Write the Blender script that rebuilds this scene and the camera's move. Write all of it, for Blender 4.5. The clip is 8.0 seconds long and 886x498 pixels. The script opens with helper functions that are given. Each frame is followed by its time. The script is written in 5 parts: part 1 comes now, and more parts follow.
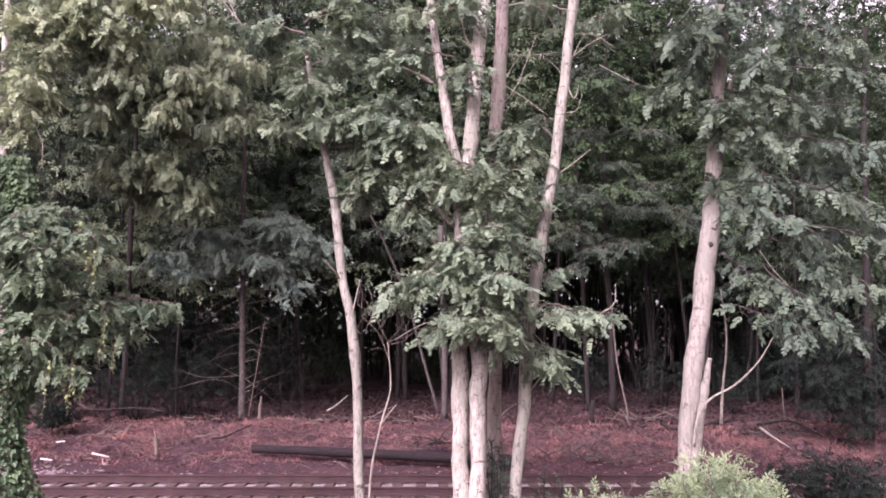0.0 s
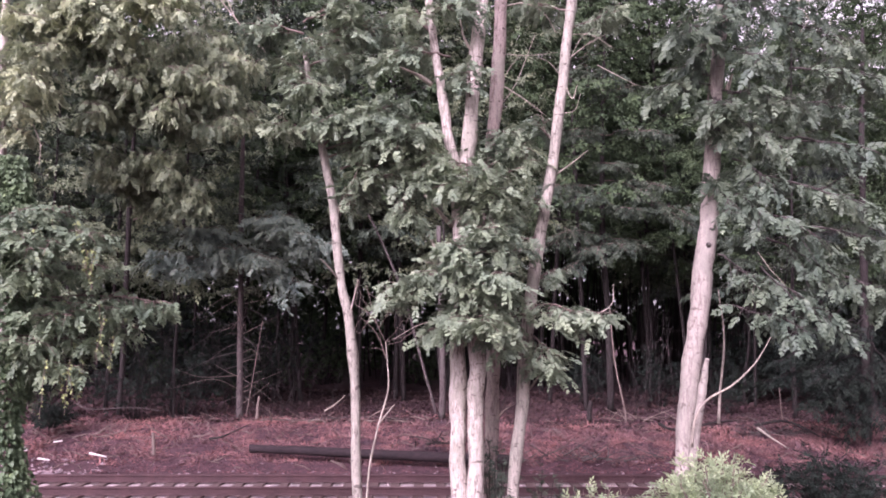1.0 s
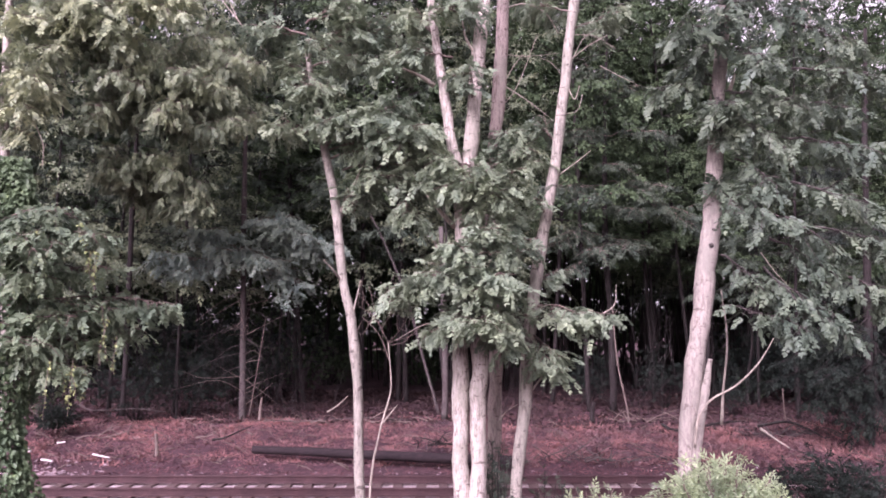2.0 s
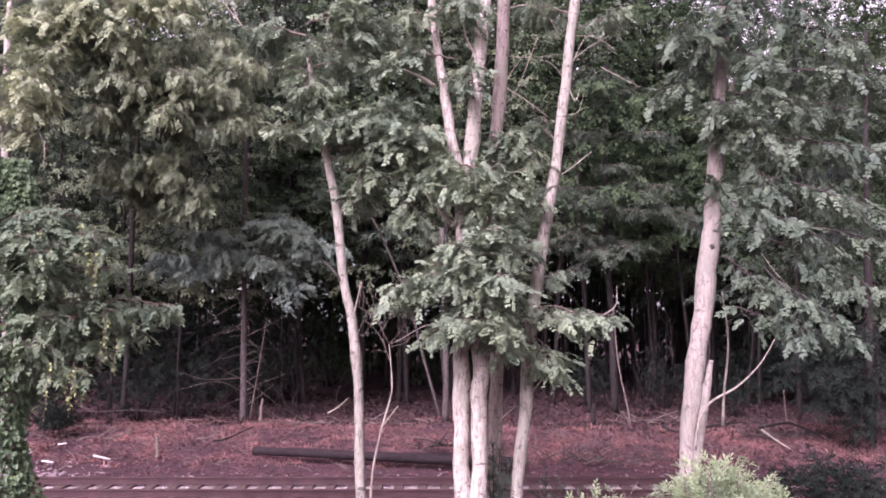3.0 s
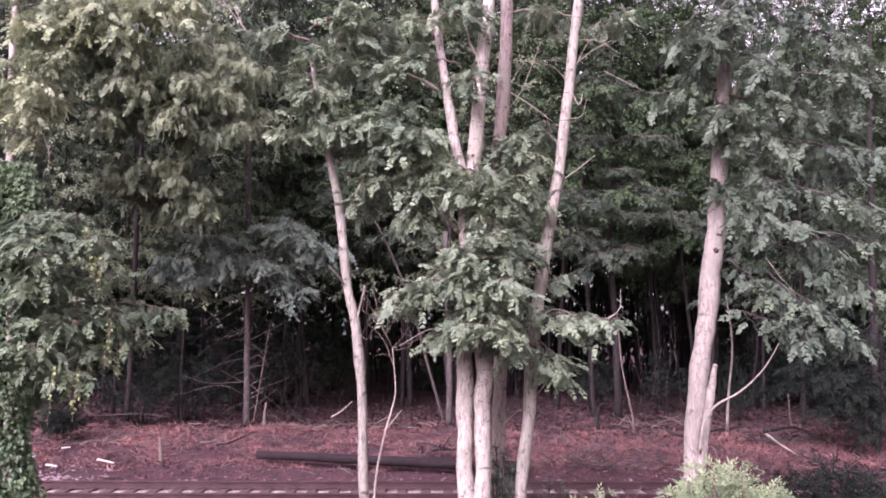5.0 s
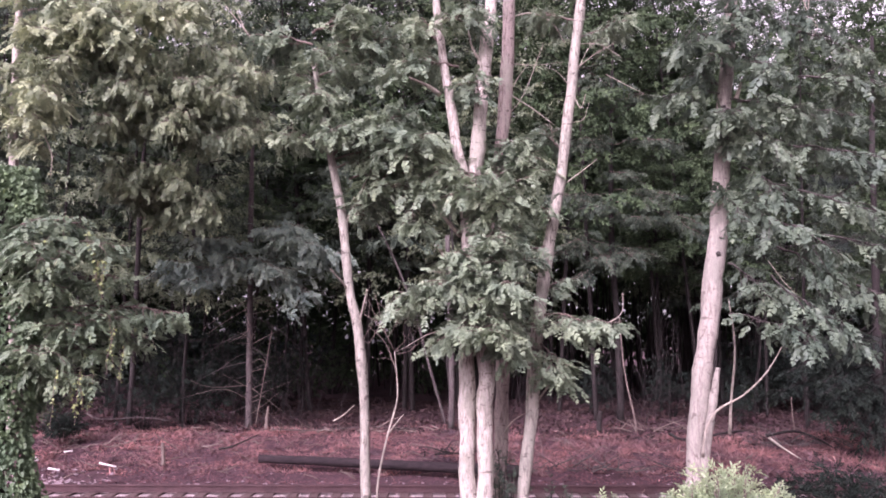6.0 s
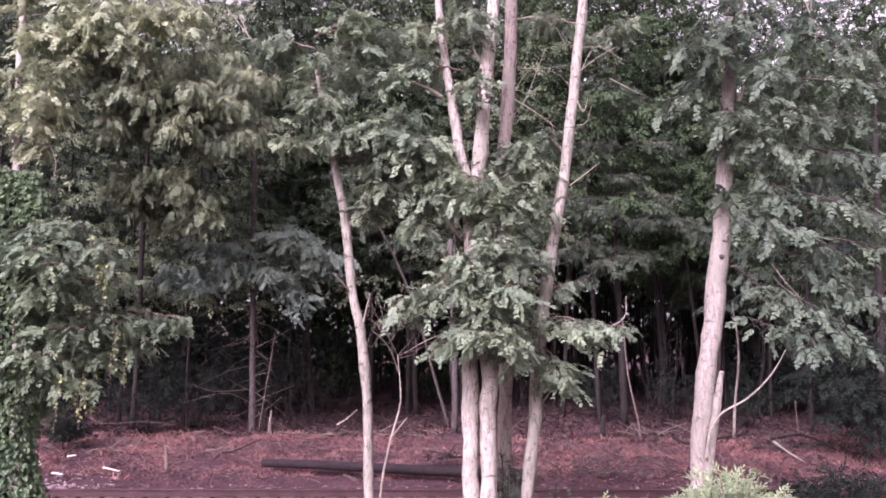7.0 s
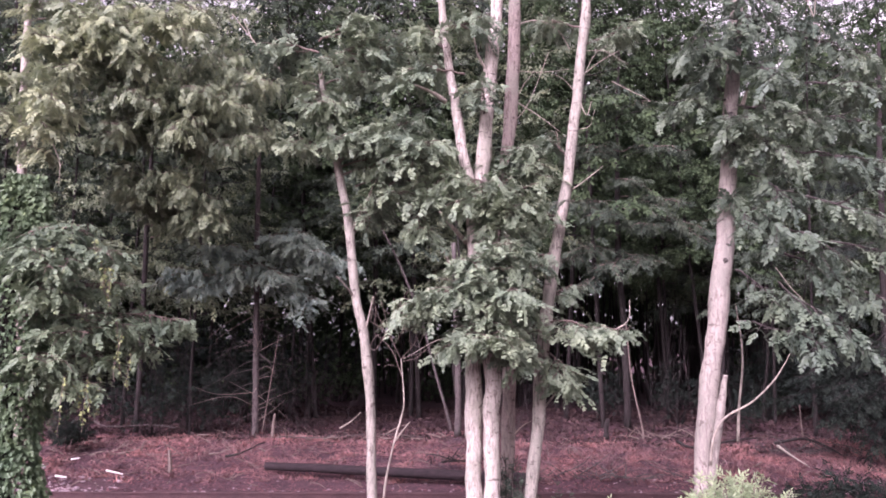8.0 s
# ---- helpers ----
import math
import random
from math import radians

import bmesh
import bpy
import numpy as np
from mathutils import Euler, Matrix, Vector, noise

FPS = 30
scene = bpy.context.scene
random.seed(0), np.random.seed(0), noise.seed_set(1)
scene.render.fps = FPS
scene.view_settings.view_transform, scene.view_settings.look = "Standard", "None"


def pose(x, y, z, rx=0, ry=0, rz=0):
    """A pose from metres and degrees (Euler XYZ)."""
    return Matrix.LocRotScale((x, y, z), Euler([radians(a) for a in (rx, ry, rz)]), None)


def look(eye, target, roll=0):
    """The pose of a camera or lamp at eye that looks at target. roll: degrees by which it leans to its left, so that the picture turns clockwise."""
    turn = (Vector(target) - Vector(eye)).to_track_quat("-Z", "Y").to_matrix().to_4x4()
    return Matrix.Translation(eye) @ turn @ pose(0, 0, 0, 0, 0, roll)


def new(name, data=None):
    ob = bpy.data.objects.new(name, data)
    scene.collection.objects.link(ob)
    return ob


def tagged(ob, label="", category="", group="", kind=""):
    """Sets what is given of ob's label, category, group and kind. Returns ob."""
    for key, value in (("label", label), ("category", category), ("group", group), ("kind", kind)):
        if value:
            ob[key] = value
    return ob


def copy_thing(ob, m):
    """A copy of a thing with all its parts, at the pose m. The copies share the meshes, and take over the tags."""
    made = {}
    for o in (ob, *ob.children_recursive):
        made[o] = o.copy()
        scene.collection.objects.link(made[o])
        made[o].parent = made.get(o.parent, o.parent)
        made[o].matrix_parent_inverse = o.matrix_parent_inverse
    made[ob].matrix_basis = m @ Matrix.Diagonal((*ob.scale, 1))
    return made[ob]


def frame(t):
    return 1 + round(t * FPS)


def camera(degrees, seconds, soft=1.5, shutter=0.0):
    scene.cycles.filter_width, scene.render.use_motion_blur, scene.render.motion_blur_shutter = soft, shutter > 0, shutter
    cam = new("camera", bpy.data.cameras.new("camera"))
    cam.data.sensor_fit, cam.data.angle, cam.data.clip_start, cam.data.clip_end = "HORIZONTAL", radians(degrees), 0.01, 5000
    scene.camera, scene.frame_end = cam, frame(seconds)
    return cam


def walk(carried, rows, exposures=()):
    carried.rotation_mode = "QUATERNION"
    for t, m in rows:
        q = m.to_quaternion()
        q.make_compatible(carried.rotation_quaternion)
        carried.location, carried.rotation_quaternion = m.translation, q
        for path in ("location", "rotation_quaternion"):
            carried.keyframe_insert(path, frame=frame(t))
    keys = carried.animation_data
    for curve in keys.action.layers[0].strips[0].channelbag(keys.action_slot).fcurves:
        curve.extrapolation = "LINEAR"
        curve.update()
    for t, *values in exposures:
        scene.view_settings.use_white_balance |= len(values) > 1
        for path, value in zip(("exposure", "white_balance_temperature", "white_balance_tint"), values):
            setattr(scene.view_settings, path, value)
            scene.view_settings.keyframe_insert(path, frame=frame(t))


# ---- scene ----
EYE = (0.0, 0.0, 3.45)


def gaze(yaw, pitch, roll=0.0):
    """A pose at the eye: degrees turned to the left, tilted up and leant."""
    return pose(*EYE) @ pose(0, 0, 0, 0, 0, yaw) @ pose(0, 0, 0, 90 + pitch) @ pose(0, 0, 0, 0, 0, roll)


cam = camera(60, 8.0, soft=1.82)
walk(cam, [
    (0.0, gaze(0.0, 6.26)),
    (0.5, gaze(-0.114, 6.307, 0.07)),
    (1.0, gaze(-0.148, 6.264, 0.06)),
    (1.5, gaze(-0.057, 6.277, 0.03)),
    (3.0, gaze(0.097, 6.419)),
    (3.5, gaze(-0.011, 6.389)),
    (4.0, gaze(-0.098, 6.402, -0.05)),
    (4.5, gaze(0.122, 6.532, -0.01)),
    (6.0, gaze(0.514, 6.976)),
    (6.5, gaze(0.484, 7.074, -0.05)),
    (7.0, gaze(0.729, 7.247, -0.1)),
    (7.5, gaze(0.856, 7.384, -0.05)),
    (8.0, gaze(0.980, 7.501, -0.03)),
], exposures=[(0.0, 1.28, 6000, 37), (0.5, 1.29, 5940, 41.5), (1.5, 1.30, 5900, 44), (8.0, 1.34, 5910, 44)])

# ---- light ----
world = bpy.data.worlds.new("world")
scene.world = world
world.use_nodes = True
wn, wl = world.node_tree.nodes, world.node_tree.links
sky = wn.new("ShaderNodeTexSky")
sky.sky_type = "NISHITA"
sky.sun_disc = False
sky.sun_elevation = radians(39)
sky.sun_rotation = radians(208)
sky.air_density, sky.dust_density = 1.0, 4.0
wn["Background"].inputs["Strength"].default_value = 0.15
overcast = wn.new("ShaderNodeHueSaturation")
overcast.inputs["Saturation"].default_value = 0.05
wl.new(sky.outputs["Color"], overcast.inputs["Color"])
warm = wn.new("ShaderNodeMix")
warm.data_type, warm.blend_type = "RGBA", "MULTIPLY"
warm.inputs[0].default_value = 1.0
warm.inputs[7].default_value = (1.05, 0.99, 0.92, 1.0)
wl.new(overcast.outputs["Color"], warm.inputs[6])
wl.new(warm.outputs[2], wn["Background"].inputs["Color"])

sun_data = bpy.data.lights.new("sun", "SUN")
sun_data.energy, sun_data.angle, sun_data.color = 2.4, radians(32), (1.0, 0.93, 0.90)
sun = new("sun", sun_data)
sun.matrix_world = look((-33, -50.5, 62), (0, 12, 5))


# ---- materials ----
def base_material(name):
    m = bpy.data.materials.new(name)
    m.use_nodes = True
    nt = m.node_tree
    return m, nt, nt.nodes["Principled BSDF"]


def rgb(c):
    return (c[0], c[1], c[2], 1.0)


def ramp(nt, source, stops):
    r = nt.nodes.new("ShaderNodeValToRGB")
    el = r.color_ramp.elements
    while len(el) < len(stops):
        el.new(0.5)
    for e, (p, c) in zip(el, stops):
        e.position, e.color = p, rgb(c)
    nt.links.new(source, r.inputs["Fac"])
    return r.outputs["Color"]


def noise_tex(nt, scale, detail=5.0, stretch=(1, 1, 1), rough=0.6):
    co = nt.nodes.new("ShaderNodeTexCoord")
    mp = nt.nodes.new("ShaderNodeMapping")
    mp.inputs["Scale"].default_value = stretch
    tx = nt.nodes.new("ShaderNodeTexNoise")
    tx.inputs["Scale"].default_value, tx.inputs["Detail"].default_value = scale, detail
    tx.inputs["Roughness"].default_value = rough
    nt.links.new(co.outputs["Object"], mp.inputs["Vector"])
    nt.links.new(mp.outputs["Vector"], tx.inputs["Vector"])
    return tx.outputs["Fac"]


def mixed(nt, a, b, fac, kind="MIX"):
    mx = nt.nodes.new("ShaderNodeMix")
    mx.data_type, mx.blend_type = "RGBA", kind
    ins = [s for s in mx.inputs if s.enabled]
    for s, v in zip(ins, (fac, a, b)):
        if isinstance(v, (int, float)):
            s.default_value = v
        elif isinstance(v, tuple):
            s.default_value = rgb(v)
        else:
            nt.links.new(v, s)
    return [o for o in mx.outputs if o.enabled][0]


def bumped(nt, bsdf, height, strength, distance):
    b = nt.nodes.new("ShaderNodeBump")
    b.inputs["Strength"].default_value, b.inputs["Distance"].default_value = strength, distance
    nt.links.new(height, b.inputs["Height"])
    nt.links.new(b.outputs["Normal"], bsdf.inputs["Normal"])


def rough_material(name, dark, light, fine=30.0, coarse=2.0, bump=0.02, rough=0.9, stretch=(1, 1, 1), stain=None):
    m, nt, bsdf = base_material(name)
    grain = noise_tex(nt, fine, 6.0, stretch)
    blot = noise_tex(nt, coarse, 3.0)
    col = ramp(nt, grain, [(0.3, dark), (0.7, light)])
    if stain:
        mask = ramp(nt, blot, [(0.45, (0, 0, 0)), (0.62, (1, 1, 1))])
        col = mixed(nt, col, stain, mask)
    else:
        col = mixed(nt, col, ramp(nt, blot, [(0.3, (0.7, 0.7, 0.7)), (0.7, (1.15, 1.12, 1.1))]), 1.0, "MULTIPLY")
    nt.links.new(col, bsdf.inputs["Base Color"])
    bsdf.inputs["Roughness"].default_value = rough
    bsdf.inputs["Specular IOR Level"].default_value = 0.25
    bumped(nt, bsdf, grain, 0.8, bump)
    return m


def leaf_material(name, dark, light, accent, shine=0.5, through_light=0.2, gloss=0.3, patch=0.28):
    """Leaves: every leaf its own shade, patches of the crown lighter, some light through the blade."""
    m, nt, bsdf = base_material(name)
    geo = nt.nodes.new("ShaderNodeNewGeometry")
    one = geo.outputs["Random Per Island"]
    col = ramp(nt, one, [(0.0, tuple(0.5 * (a + b) for a, b in zip(dark, light))), (0.6, light), (0.96, light), (1.0, tuple(0.5 * (a + b) for a, b in zip(accent, light)))])
    col = mixed(nt, col, ramp(nt, noise_tex(nt, 0.9, 2.0), [(0.3, (1 - patch, 1 - 0.8 * patch, 1 - 0.75 * patch)), (0.7, (1 + 0.75 * patch, 1 + 0.6 * patch, 1 + 0.2 * patch))]), 1.0, "MULTIPLY")
    col = mixed(nt, col, ramp(nt, noise_tex(nt, 5.0, 1.0), [(0.35, (0.82, 0.84, 0.85)), (0.65, (1.16, 1.15, 1.1))]), 1.0, "MULTIPLY")
    nt.links.new(col, bsdf.inputs["Base Color"])
    bsdf.inputs["Roughness"].default_value = shine
    bsdf.inputs["Specular IOR Level"].default_value = gloss
    tr = nt.nodes.new("ShaderNodeBsdfTranslucent")
    nt.links.new(col, tr.inputs["Color"])
    mx = nt.nodes.new("ShaderNodeMixShader")
    mx.inputs[0].default_value = through_light
    nt.links.new(bsdf.outputs[0], mx.inputs[1])
    nt.links.new(tr.outputs[0], mx.inputs[2])
    nt.links.new(mx.outputs[0], nt.nodes["Material Output"].inputs["Surface"])
    return m


def bark_material(name, dark, light, lichen):
    m, nt, bsdf = base_material(name)
    furrow = noise_tex(nt, 26.0, 8.0, (1, 1, 0.22), 0.7)
    blot = noise_tex(nt, 2.6, 4.0, (1, 1, 0.5))
    fine = noise_tex(nt, 110.0, 3.0)
    col = ramp(nt, furrow, [(0.36, dark), (0.52, light), (0.75, tuple(min(1, 1.15 * c) for c in light))])
    col = mixed(nt, col, lichen, ramp(nt, blot, [(0.47, (0, 0, 0)), (0.62, (0.75, 0.75, 0.75))]))
    col = mixed(nt, col, ramp(nt, fine, [(0.35, (0.8, 0.8, 0.8)), (0.6, (1.05, 1.05, 1.05))]), 1.0, "MULTIPLY")
    scars = noise_tex(nt, 7.0, 2.0, (1, 1, 1.9), 0.5)
    col = mixed(nt, col, tuple(0.8 * c for c in dark), ramp(nt, scars, [(0.63, (0, 0, 0)), (0.69, (0.85, 0.85, 0.85))]))
    nt.links.new(col, bsdf.inputs["Base Color"])
    bsdf.inputs["Roughness"].default_value = 0.9
    bsdf.inputs["Specular IOR Level"].default_value = 0.2
    bumped(nt, bsdf, furrow, 0.9, 0.02)
    return m


M_LOCUST = leaf_material("locust_leaf", (0.123, 0.162, 0.114), (0.200, 0.252, 0.179), (0.374, 0.418, 0.308))
# Darker copy of the locust leaf, the thick crown's shade in its colour.
M_SHADED = leaf_material("shaded_locust_leaf", (0.069, 0.094, 0.068), (0.114, 0.150, 0.109), (0.24, 0.28, 0.20))
M_UPPER = leaf_material("pale_leaf", (0.187, 0.220, 0.143), (0.297, 0.336, 0.220), (0.407, 0.440, 0.286))
M_HANG = leaf_material("hanging_leaf", (0.094, 0.128, 0.085), (0.160, 0.21, 0.140), (0.34, 0.40, 0.20))
M_VINE = leaf_material("vine_leaf", (0.062, 0.10, 0.060), (0.115, 0.168, 0.095), (0.26, 0.33, 0.13), 0.5)
M_STRAND = leaf_material("strand_leaf", (0.16, 0.20, 0.085), (0.29, 0.34, 0.15), (0.50, 0.52, 0.24))
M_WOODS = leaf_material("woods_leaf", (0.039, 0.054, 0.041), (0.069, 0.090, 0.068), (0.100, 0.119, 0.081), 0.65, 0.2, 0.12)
M_BROWNISH = leaf_material("dull_leaf", (0.109, 0.130, 0.085), (0.178, 0.214, 0.138), (0.276, 0.287, 0.184))
M_PAD = leaf_material("grey_green_leaf", (0.121, 0.159, 0.135), (0.201, 0.253, 0.213), (0.322, 0.368, 0.287))
# Green lowered nearly to black, with deep shade worked into the leaf colour.
M_EVERGREEN_SHADE = leaf_material("shade_evergreen_leaf", (0.010, 0.015, 0.013), (0.020, 0.028, 0.023), (0.035, 0.043, 0.033), 0.65, 0.2, 0.12)
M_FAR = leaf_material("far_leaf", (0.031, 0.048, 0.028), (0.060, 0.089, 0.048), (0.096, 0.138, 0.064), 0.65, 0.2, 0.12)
M_BUSH = leaf_material("bush_leaf", (0.18, 0.235, 0.13), (0.33, 0.40, 0.25), (0.66, 0.70, 0.52), 0.5, 0.35)
M_STRAW = leaf_material("dry_straw", (0.108, 0.050, 0.057), (0.225, 0.116, 0.127), (0.48, 0.33, 0.33), 0.8, 0.1, 0.1, 0.45)
M_TUSSOCK = leaf_material("dry_tussock", (0.09, 0.045, 0.055), (0.21, 0.115, 0.128), (0.42, 0.28, 0.29), 0.85, 0.1, 0.1, 0.6)
# Litter browned nearly to black; its colour holds the shade under the trees.
M_SHADE_LITTER = leaf_material("shaded_leaf_litter", (0.022, 0.013, 0.014), (0.055, 0.031, 0.031), (0.11, 0.07, 0.07), 0.9, 0.05)
M_DRY = leaf_material("dry_leaf", (0.082, 0.039, 0.049), (0.152, 0.075, 0.091), (0.38, 0.23, 0.24), 0.8, 0.1, 0.1, 0.5)
M_BARK = bark_material("pale_bark", (0.10, 0.085, 0.072), (0.33, 0.30, 0.255), (0.25, 0.24, 0.20))
M_BARK_GREY = bark_material("greyish_bark", (0.16, 0.13, 0.115), (0.31, 0.275, 0.24), (0.22, 0.205, 0.175))
M_BARK_WARM = bark_material("warm_bark", (0.13, 0.105, 0.09), (0.47, 0.42, 0.37), (0.26, 0.245, 0.20))
# Bark set near black so its colour carries the shade inside the woods.
M_BARK_SHADE_DARK = bark_material("shade_dark_bark", (0.011, 0.0085, 0.0083), (0.029, 0.023, 0.022), (0.030, 0.027, 0.024))
M_BARK_BROWN = bark_material("brown_bark", (0.10, 0.076, 0.067), (0.31, 0.25, 0.225), (0.29, 0.27, 0.225))
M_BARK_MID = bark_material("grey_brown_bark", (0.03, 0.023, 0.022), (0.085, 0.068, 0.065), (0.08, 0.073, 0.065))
M_TWIG = rough_material("twig_bark", (0.10, 0.074, 0.064), (0.21, 0.168, 0.146), 40, 3, 0.004)
M_DEAD = rough_material("dead_wood", (0.17, 0.145, 0.12), (0.40, 0.36, 0.305), 30, 4, 0.006, 0.85, (1, 1, 0.3))
M_RAIL = rough_material("rusty_steel", (0.040, 0.022, 0.024), (0.080, 0.043, 0.045), 60, 3, 0.003, 0.8)
M_TIE = rough_material("creosoted_wood", (0.045, 0.030, 0.028), (0.13, 0.09, 0.085), 24, 3, 0.008, 0.9, (4, 0.3, 1))
M_STONE = rough_material("ballast_stone", (0.20, 0.16, 0.162), (0.42, 0.35, 0.35), 12, 4, 0.01)
M_RUBBLE = rough_material("dusty_stone", (0.12, 0.085, 0.095), (0.34, 0.27, 0.285), 8, 3, 0.01)
M_POLE = rough_material("old_pole_wood", (0.009, 0.006, 0.007), (0.027, 0.017, 0.019), 18, 2, 0.012, 0.85, (0.2, 1, 1))
M_CHIP = rough_material("bleached_wood", (0.35, 0.31, 0.30), (0.6, 0.56, 0.55), 14, 3, 0.006)


# ---- mesh tools ----
def mesh_object(name, verts, faces, material, parent=None, smooth=False, label="", kind=""):
    """One mesh object from arrays of corners and of equal-sided faces."""
    V = np.asarray(verts, dtype=np.float32).reshape(-1, 3)
    F = np.asarray(faces, dtype=np.int32)
    me = bpy.data.meshes.new(name)
    me.vertices.add(len(V))
    me.vertices.foreach_set("co", V.ravel())
    me.loops.add(F.size)
    me.loops.foreach_set("vertex_index", F.ravel())
    me.polygons.add(len(F))
    me.polygons.foreach_set("loop_start", np.arange(0, F.size, F.shape[1], dtype=np.int32))
    me.polygons.foreach_set("loop_total", np.full(len(F), F.shape[1], dtype=np.int32))
    me.polygons.foreach_set("use_smooth", np.full(len(F), smooth, dtype=bool))
    me.update(calc_edges=True)
    me.validate()
    me.materials.append(material)
    ob = new(name, me)
    if parent is not None:
        ob.parent = parent
    return tagged(ob, label=label, kind=kind)


class Soup:
    """Gathers pieces of one mesh."""

    def __init__(self):
        self.v, self.f, self.n = [], [], 0

    def add(self, v, f):
        self.v.append(np.asarray(v, dtype=np.float32))
        self.f.append(np.asarray(f, dtype=np.int32) + self.n)
        self.n += len(v)

    def make(self, name, material, parent=None, smooth=False, label="", kind=""):
        return mesh_object(name, np.concatenate(self.v), np.concatenate(self.f), material, parent, smooth, label, kind)


def empty(name, place, label, category, group=""):
    e = new(name)
    e.location = place
    e.empty_display_size = 0.2
    bpy.context.view_layer.update()
    return tagged(e, label, category, group)


def unit(v):
    v = np.asarray(v, dtype=float)
    return v / (np.linalg.norm(v, axis=-1, keepdims=True) + 1e-9)


def curve_through(points, values, steps):
    """A smooth line through the points (Catmull-Rom), with values carried along."""
    p = np.asarray(points, dtype=float)
    r = np.asarray(values, dtype=float)
    p = np.vstack([2 * p[0] - p[1], p, 2 * p[-1] - p[-2]])
    out, rad = [], []
    for i in range(1, len(p) - 2):
        t = np.linspace(0, 1, steps, endpoint=False)[:, None]
        a, b, c, d = p[i - 1], p[i], p[i + 1], p[i + 2]
        out.append(0.5 * (2 * b + (c - a) * t + (2 * a - 5 * b + 4 * c - d) * t ** 2 + (3 * b - a - 3 * c + d) * t ** 3))
        rad.append(r[i - 1] + (r[i] - r[i - 1]) * t[:, 0])
    return np.vstack(out + [p[-2:-1]]), np.concatenate(rad + [r[-1:]])


def tube(points, radii, sides=8, rng=None, rough=0.0):
    """A round, slightly uneven stem along the points, closed to a point at the tip."""
    p, r = np.asarray(points, dtype=float), np.asarray(radii, dtype=float)
    t = unit(np.gradient(p, axis=0))
    ref = np.array([0.0, 1.0, 0.0]) if abs(t[0][1]) < 0.8 else np.array([1.0, 0.0, 0.0])
    u = unit(np.cross(t, ref))
    w = np.cross(t, u)
    ang = np.linspace(0, 2 * math.pi, sides, endpoint=False)
    k = np.ones((len(p), sides))
    if rng is not None and rough:
        k += rng.normal(0, rough, (len(p), sides)) + 0.6 * rough * np.sin(2 * ang + rng.uniform(0, 6))
    ring = np.cos(ang)[None, :, None] * u[:, None] + np.sin(ang)[None, :, None] * w[:, None]
    v = p[:, None] + ring * (r[:, None] * k)[..., None]
    idx = np.arange(len(p) * sides).reshape(len(p), sides)
    nxt = np.roll(idx, -1, axis=1)
    f = np.stack([idx[:-1], nxt[:-1], nxt[1:], idx[1:]], axis=-1).reshape(-1, 4)
    v = v.reshape(-1, 3)
    for end, row, flip in ((p[0], idx[0], True), (p[-1], idx[-1], False)):
        h = sides // 2
        caps = [(row[i], row[i + 1], row[sides - 2 - i], row[sides - 1 - i]) for i in range(h - 1)]
        f = np.vstack([f, np.array([c[::-1] if flip else c for c in caps])])
    return v, f


def blade(x, y, length, width, turn, fold=0.25, drop=0.0):
    """One leaf of four corners, folded on its midrib."""
    c, s = math.cos(turn), math.sin(turn)
    pts = [(0, 0, 0), (0.45 * length, -width / 2, fold * width), (length, 0, -0.15 * length), (0.5 * length, width / 2, fold * width)]
    return [(x + px * c - py * s, y + px * s + py * c, pz + drop) for px, py, pz in pts]


def leaf_pinnate(seed, pairs=6):
    """A feathered leaf one unit long, uneven blades in pairs on an arching stalk."""
    r = random.Random(seed)
    v = []
    bend = r.uniform(-0.12, 0.12)
    for i in range(pairs):
        x = 0.14 + 0.70 * i / (pairs - 1)
        d = 0.10 * x - 0.42 * x * x
        y = bend * x * x
        for side in (1, -1):
            w = (0.32 - 0.025 * abs(i - 2)) * r.uniform(0.65, 1.2)
            v += blade(x + r.uniform(-0.03, 0.03), y, w, 0.165 * r.uniform(0.75, 1.25), side * r.uniform(0.3, 1.0), r.uniform(-0.1, 0.15), d + r.uniform(-0.03, 0.03))
    v += blade(0.84, bend * 0.7, 0.26, 0.15, 0, 0.1, -0.22)
    return np.array(v)


def leaf_sprig(n=5, broad=0.5):
    """A sprig one unit long with single leaves set along it."""
    v = []
    for i in range(n):
        x = 0.1 + 0.55 * i / max(1, n - 1)
        side = (1 if i % 2 else -1) * (0.75 if i < n - 1 else 0.0)
        v += blade(x, 0, 0.42, 0.42 * broad, side, 0.2, -0.12 * x)
    return np.array(v)


def leaf_single(broad=0.8):
    v = [(0, 0, 0), (0.3, -broad / 2, 0.06), (0.75, -broad * 0.32, 0.0), (1, 0, -0.15),
         (0, 0, 0), (1, 0, -0.15), (0.75, broad * 0.32, 0.0), (0.3, broad / 2, 0.06)]
    return np.array(v)


def leaf_broad(seed, pairs=5):
    """A wide drooping feathered leaf one unit long with large blades."""
    r = random.Random(seed)
    v = []
    bend = r.uniform(-0.15, 0.15)
    for i in range(pairs):
        x = 0.10 + 0.68 * i / (pairs - 1)
        d = 0.12 * x - 0.5 * x * x
        for side in (1, -1):
            w = (0.36 - 0.03 * i) * r.uniform(0.7, 1.15)
            v += blade(x + r.uniform(-0.03, 0.03), bend * x * x, w, 0.18 * r.uniform(0.7, 1.25), side * r.uniform(0.3, 1.05), r.uniform(-0.2, 0.15), d - 0.03)
    v += blade(0.78, bend * 0.6, 0.34, 0.17, 0, 0.1, -0.22)
    return np.array(v)


PINNATE = [leaf_pinnate(k) for k in range(6)]
BROAD = [leaf_broad(k) for k in range(6)]
